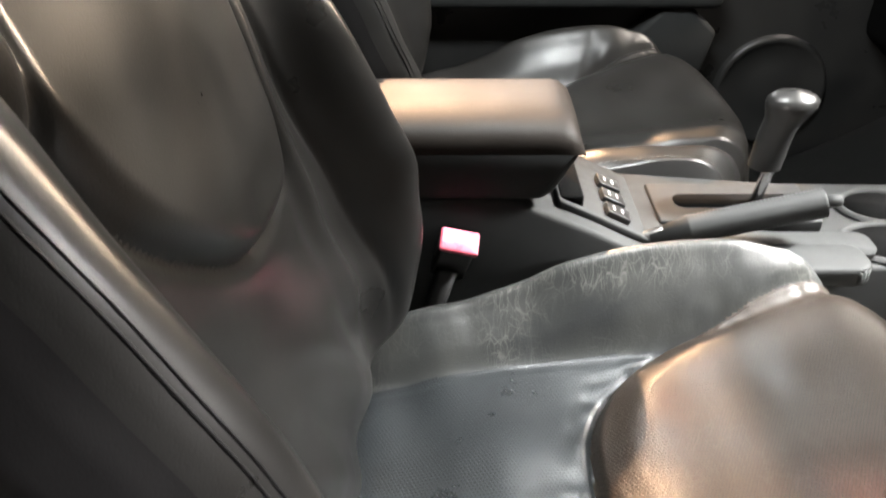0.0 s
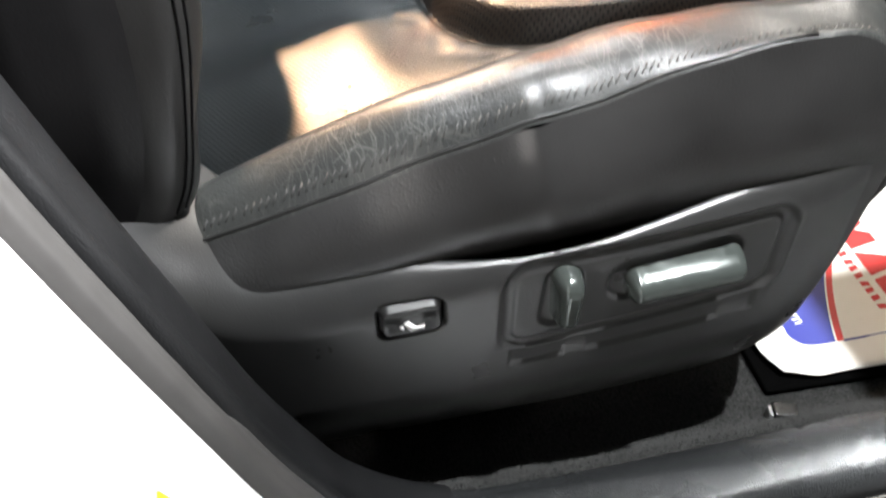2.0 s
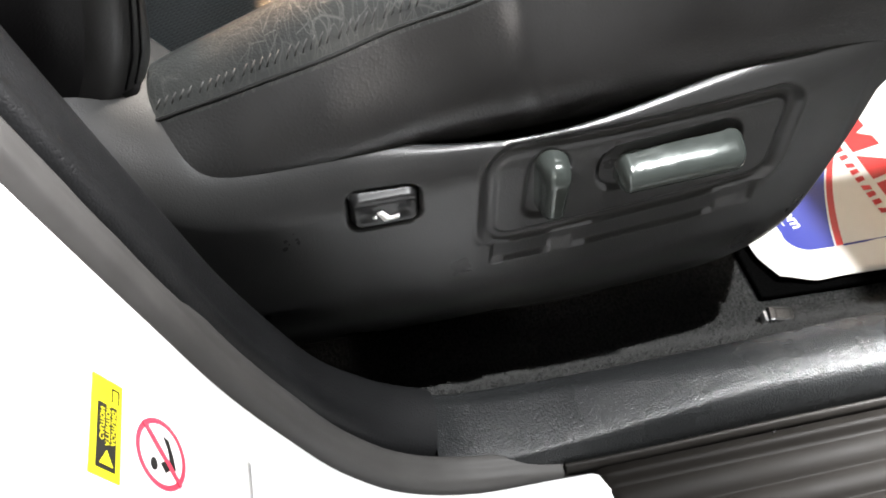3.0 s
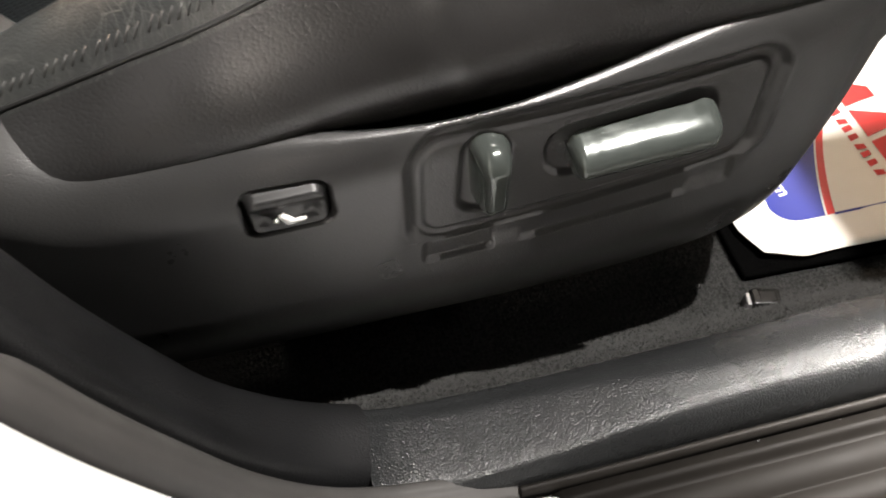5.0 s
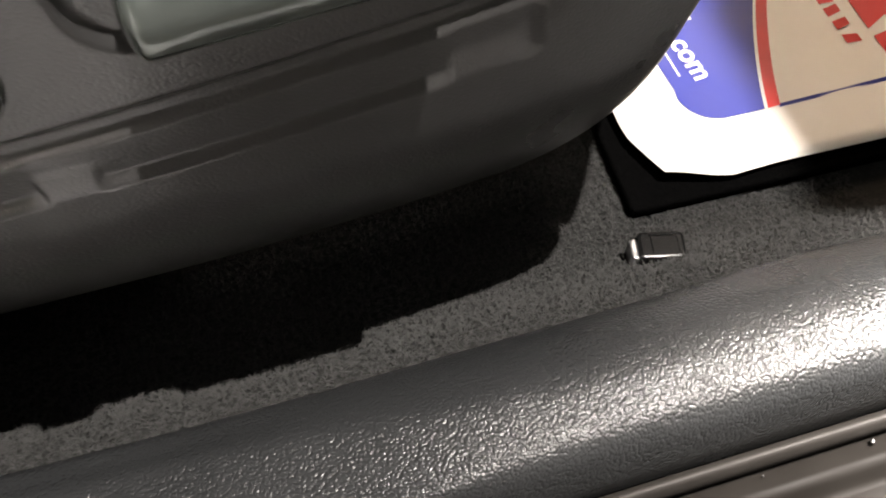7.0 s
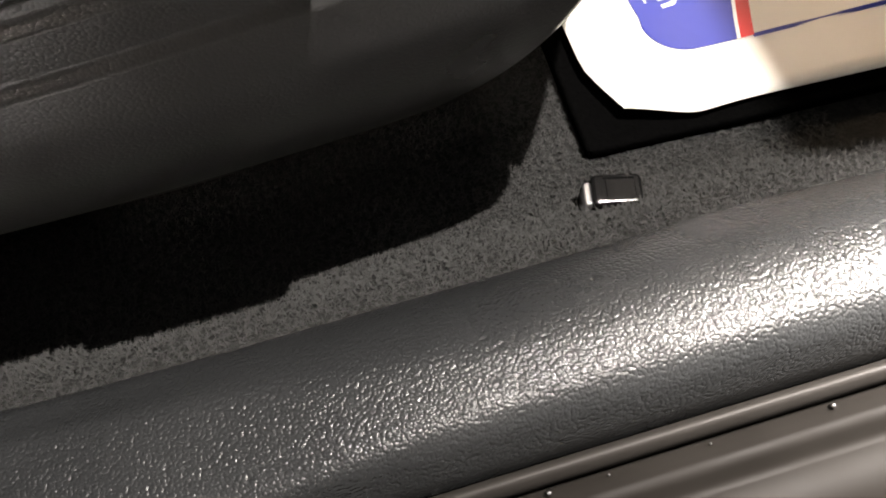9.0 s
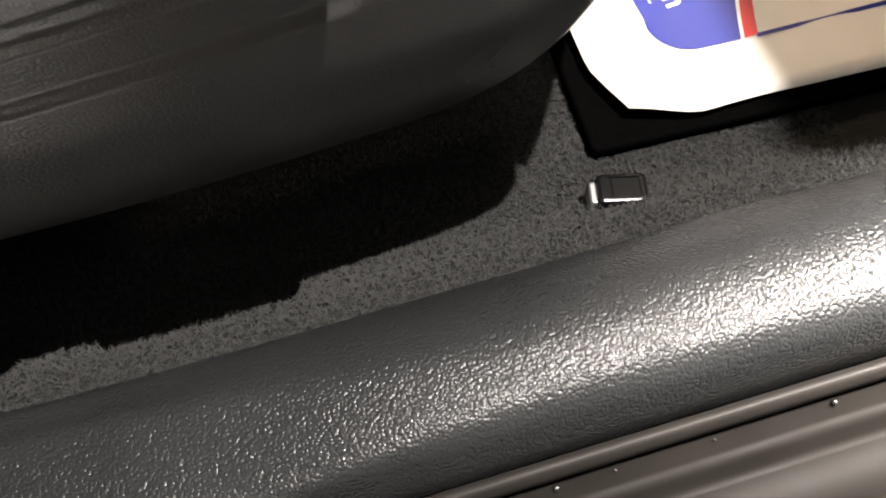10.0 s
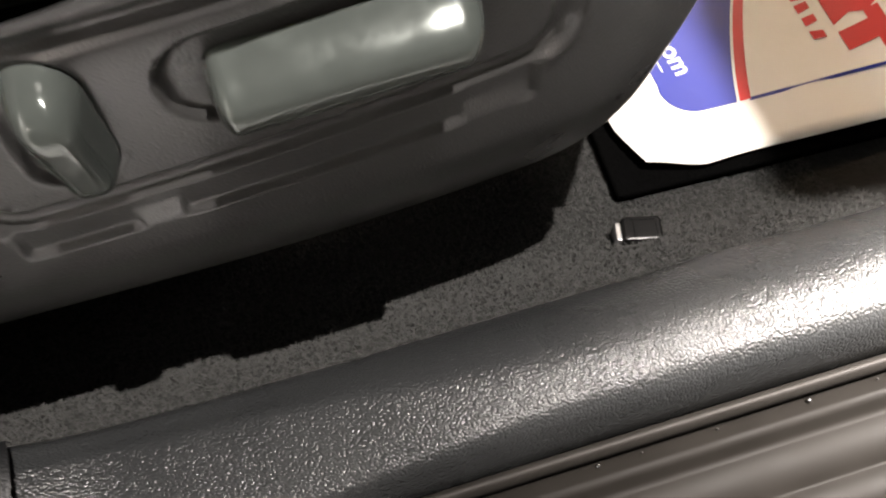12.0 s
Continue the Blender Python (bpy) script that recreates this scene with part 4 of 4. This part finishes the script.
for s in np.linspace(0, 1, 40):
    x = -0.20 + 0.344 * s
    end = math.sqrt(max(0.0, 1 - (1 - min(1, (1 - s) / 0.075)) ** 2))
    ring = []
    for a in np.linspace(0, math.pi, 33):
        c, q = math.cos(a), math.sin(a)
        y = 0.844 - math.copysign(abs(c) ** 0.70, c) * (0.078 - 0.010 * (1 - end))
        ring.append((x, y, 0.780 + 0.034 * (q ** 0.72) * end - 0.006 * (1 - end)))
    rows.append(ring)
sheet("armrest_lid", np.array(rows), LID, console, "padded black leather armrest lid")
slope = [(0.122, 0.716), (0.150, 0.703), (0.222, 0.668), (0.222, 0.660), (0.122, 0.700)]
panel = part("switch_panel", prism(slope, 0.792, 0.940, "y", 0.002), SMOOTH, console, "sloping switch panel")
for k in range(3):
    y, x, z = 0.800 + 0.034 * k, 0.190, 0.688
    b = block(-0.014, 0.014, -0.012, 0.012, -0.004, 0.003, 0.001)
    b.transform(pose(x, y + 0.014, z, 0, 26, 0))
    button = part("console_switch", b, BLACK, panel, "black switch with white marks")
    for q in (-0.006, 0.004):
        b = block(q - 0.001, q + 0.001, -0.004, 0.004, 0.0034, 0.0040)
        b.transform(pose(x, y + 0.014, z, 0, 26, 0))
        part("switch_mark", b, WHITE, panel, "", False)
# tray, lever slot and cup wells are solid black pieces in place of shade
part("tray", block(0.124, 0.150, 0.80, 0.93, 0.700, 0.716, 0.003), SHADE_BLACK, console, "black block standing for the tray's shade")
part("shift_plate", block(0.245, 0.43, 0.838, 0.930, 0.640, 0.664, 0.003), SMOOTH, console, "black gear lever plate")
part("shift_gate", prism(rounded(0.34, 0.884, 0.14, 0.030, 0.012), 0.660, 0.6655, "z"), SHADE_BLACK, console, "black plate standing for the shade in the lever slot")
part("brake_well", prism(rounded(0.36, 0.800, 0.22, 0.046, 0.015), 0.652, 0.6585, "z"), SMOOTH, console)
part("side_pocket", prism(rounded(0.385, 0.765, 0.13, 0.055, 0.02), 0.640, 0.664, "z", 0.006, 3), SMOOTH, console, "rounded glossy console edge")
for x, y, rx, ry in ((0.503, 0.815, 0.056, 0.037), (0.522, 0.898, 0.043, 0.036)):
    rows = [[(x + (rx + k) * math.cos(a), y + (ry + k) * math.sin(a), z) for a in np.linspace(0, 2 * math.pi, 41)] for k, z in ((0.010, 0.6490), (0.007, 0.6520), (0.003, 0.6525), (0.0, 0.6500), (-0.002, 0.6440), (-0.004, 0.600))]
    sheet("cup_rim", np.array(rows), SMOOTH, console, "rounded cup holder rim")
    # black plug fills the well to stand for its shaded depth
    part("cup_holder", prism([(x + (rx - 0.002) * math.cos(a), y + (ry - 0.002) * math.sin(a)) for a in np.linspace(0, 2 * math.pi, 36, False)], 0.590, 0.6495, "z"), SHADE_BLACK, console, "black plug standing for the shade in the cup well")

brake = tagged(empty("handbrake_lever", (0.25, 0.80, 0.657)), "black handbrake lever with ribbed grip and button", "handbrake")
grip = [(0.225, 0.800, 0.664), (0.265, 0.800, 0.675), (0.30, 0.800, 0.688), (0.36, 0.800, 0.700), (0.405, 0.800, 0.708)]
part("grip", tube([grip[0]] + [tuple(np.array(grip[1]) * (1 - s) + np.array(grip[4]) * s) for s in np.linspace(0, 1, 70)], [0.009] + [0.0152 + 0.0014 * (k % 2) for k in range(70)], 14), SMOOTH, brake, "ribbed black grip")
part("brake_button", tube([(0.404, 0.800, 0.708), (0.421, 0.800, 0.7115), (0.424, 0.800, 0.712)], [0.007, 0.007, 0.004], 12), SMOOTH, brake, "black push button")
part("brake_arm", tube([(0.20, 0.800, 0.655), (0.24, 0.800, 0.672)], 0.008, 10), BLACK, brake)

lever = tagged(empty("gear_lever", (0.365, 0.880, 0.664)), "automatic gear lever with black leather knob", "gear lever")
part("lever_shaft", tube([(0.362, 0.880, 0.655), (0.372, 0.880, 0.705), (0.366, 0.880, 0.73)], 0.0065, 10), CHROME, lever, "bright metal shaft")
rows = []
for s in np.linspace(0, 1, 18):
    cap = math.sqrt(max(0.0, 1 - max(0, (s - 0.82) / 0.18) ** 2))
    cx, cz = 0.366 + 0.012 * s, 0.712 + 0.092 * s
    rx, ry = (0.0185 + 0.0115 * step(s, 0.55, 0.90)) * cap, (0.017 + 0.008 * s) * cap
    rows.append([(cx + 0.006 * float(step(np.array(s), 0.4, 0.9)) + rx * math.cos(a), 0.880 + ry * math.sin(a), cz) for a in np.linspace(0, 2 * math.pi, 25)])
sheet("knob", np.array(rows, float), LEATHER, lever, "black leather knob with a flat forward head", flip=True)

buckle = tagged(empty("seat_belt_buckle", (0.0, 0.745, 0.60)), "black seat belt buckle with red release button", "belt buckle")
b = block(-0.018, 0.019, -0.012, 0.012, -0.055, 0.010, 0.005)
b.transform(pose(0.014, 0.745, 0.690, 28, 12, 0))
part("buckle_case", b, BLACK, buckle)
b = block(-0.019, 0.021, -0.017, 0.0105, 0.008, 0.0145, 0.003)
b.transform(pose(0.014, 0.745, 0.690, 28, 12, 0))
part("release_button", b, BUTTON, buckle, "red plastic release button")
part("buckle_strap", tube([(0.005, 0.752, 0.655), (-0.010, 0.755, 0.60), (-0.04, 0.757, 0.52)], [0.012, 0.010, 0.010], 8), BLACK, buckle, "black buckle stalk")

# ---- far door, dash, roof, closing walls ----
far_door = tagged(empty("far_door_panel", (0.5, 1.60, 0.36)), "dark plastic door panel with round speaker grille", "door panel", kind="structure")
part("door_skin", block(-0.5, 1.2, 1.60, 1.66, 0.36, 1.02, 0.01), SHELL, far_door)
rows = [[(0.64 + r * math.cos(a), 1.60 - h, 0.52 + r * math.sin(a)) for a in np.linspace(0, 2 * math.pi, 49)] for r, h in ((0.112, 0.0), (0.108, 0.010), (0.100, 0.012), (0.096, 0.006), (0.05, 0.010), (0.001, 0.012))]
sheet("speaker_grille", np.array(rows, float), SHELL, far_door, "round speaker grille", flip=True)
pocket = part("door_pocket", prism([(0.30, 0.60), (0.42, 0.72), (0.50, 0.655), (0.48, 0.575)], 1.535, 1.60, "y", 0.008), SMOOTH, far_door, "grey door pocket")
part("door_armrest", block(-0.3, 0.5, 1.52, 1.60, 0.70, 0.76, 0.015), SMOOTH, far_door)

shell = tagged(empty("car_body", (0.3, 0.85, 0.36)), "plain closed shell of the car's cabin", "car body", kind="structure")
# unseen roof, its edges set where the lamps' light should be cut off
part("roof", block(-0.9, 0.556, 0.211, 1.56, 1.50, 1.54, 0.01), LINING, shell, "grey roof lining")
# unseen plate put behind the added fill under the roof
part("fill_plate", block(-0.06, 0.30, 0.77, 0.95, 1.489, 1.502, 0.004), WHITE, shell, "unseen white plate behind the added cabin fill")
part("rear_wall", block(-0.95, -0.90, 0.10, 1.66, 0.36, 1.54), LINING, shell)
# dash in black: the dark of the footwell is put into its colour
part("dash", prism([(0.79, 0.64), (0.80, 0.90), (0.88, 0.97), (1.25, 0.97), (1.25, 0.36), (1.12, 0.36)], 0.30, 1.60, "y", 0.02), SHADE_BLACK, shell, "dashboard blackened as the footwell's shade")
# unseen block added to hold the front lamps' light off pad, paper and carpet
part("pad_shade_block", prism([(0.82, 0.95), (0.84, 1.36), (0.90, 1.42), (1.02, 1.36), (1.10, 0.95)], 0.358, 0.735, "y", 0.03), SHADE_BLACK, shell, "unseen block that keeps lamp light off pad and carpet")
part("rear_door", block(-0.9, -0.21, 0.06, 0.20, 0.36, 1.0), LINING, shell)
# unseen pillars, outlines set to shape the lamps' patches and shade
part("far_pillar_b", prism([(-0.34, 1.02), (-0.15, 1.02), (-0.17, 1.52), (-0.34, 1.52)], 1.58, 1.63, "y", 0.008), LINING, shell, "far door pillar")
part("far_pillar_a", prism([(0.045, 1.43), (0.30, 1.43), (0.74, 0.99), (0.46, 0.99), (0.09, 1.27)], 1.56, 1.62, "y", 0.008), LINING, shell, "far windscreen pillar")
part("near_pillar_a", prism([(0.568, 1.50), (0.70, 1.50), (1.22, 0.97), (1.01, 0.97)], 0.1315, 0.2286, "y", 0.008), LINING, shell, "windscreen pillar")
part("under_floor", block(-0.9, 1.25, 0.02, 1.66, 0.28, 0.345), SHADE_BLACK, shell)

ground = tagged(part("ground", block(-6, 6, -6, 6, -0.05, 0.0), CONCRETE, None, "", False), "grey concrete hall floor", "floor", kind="structure")
for name, box in (("wall_north", (-6, 6, 6, 6.1, 0, 4)), ("wall_south", (-6, 6, -6.1, -6, 0, 4)), ("wall_east", (6, 6.1, -6, 6, 0, 4)), ("wall_west", (-6.1, -6, -6, 6, 0, 4)), ("ceiling", (-6, 6, -6, 6, 4, 4.1))):
    tagged(part(name, block(*box), WALL, None, "", False), "plain pale hall surface", name.split("_")[0], kind="structure")
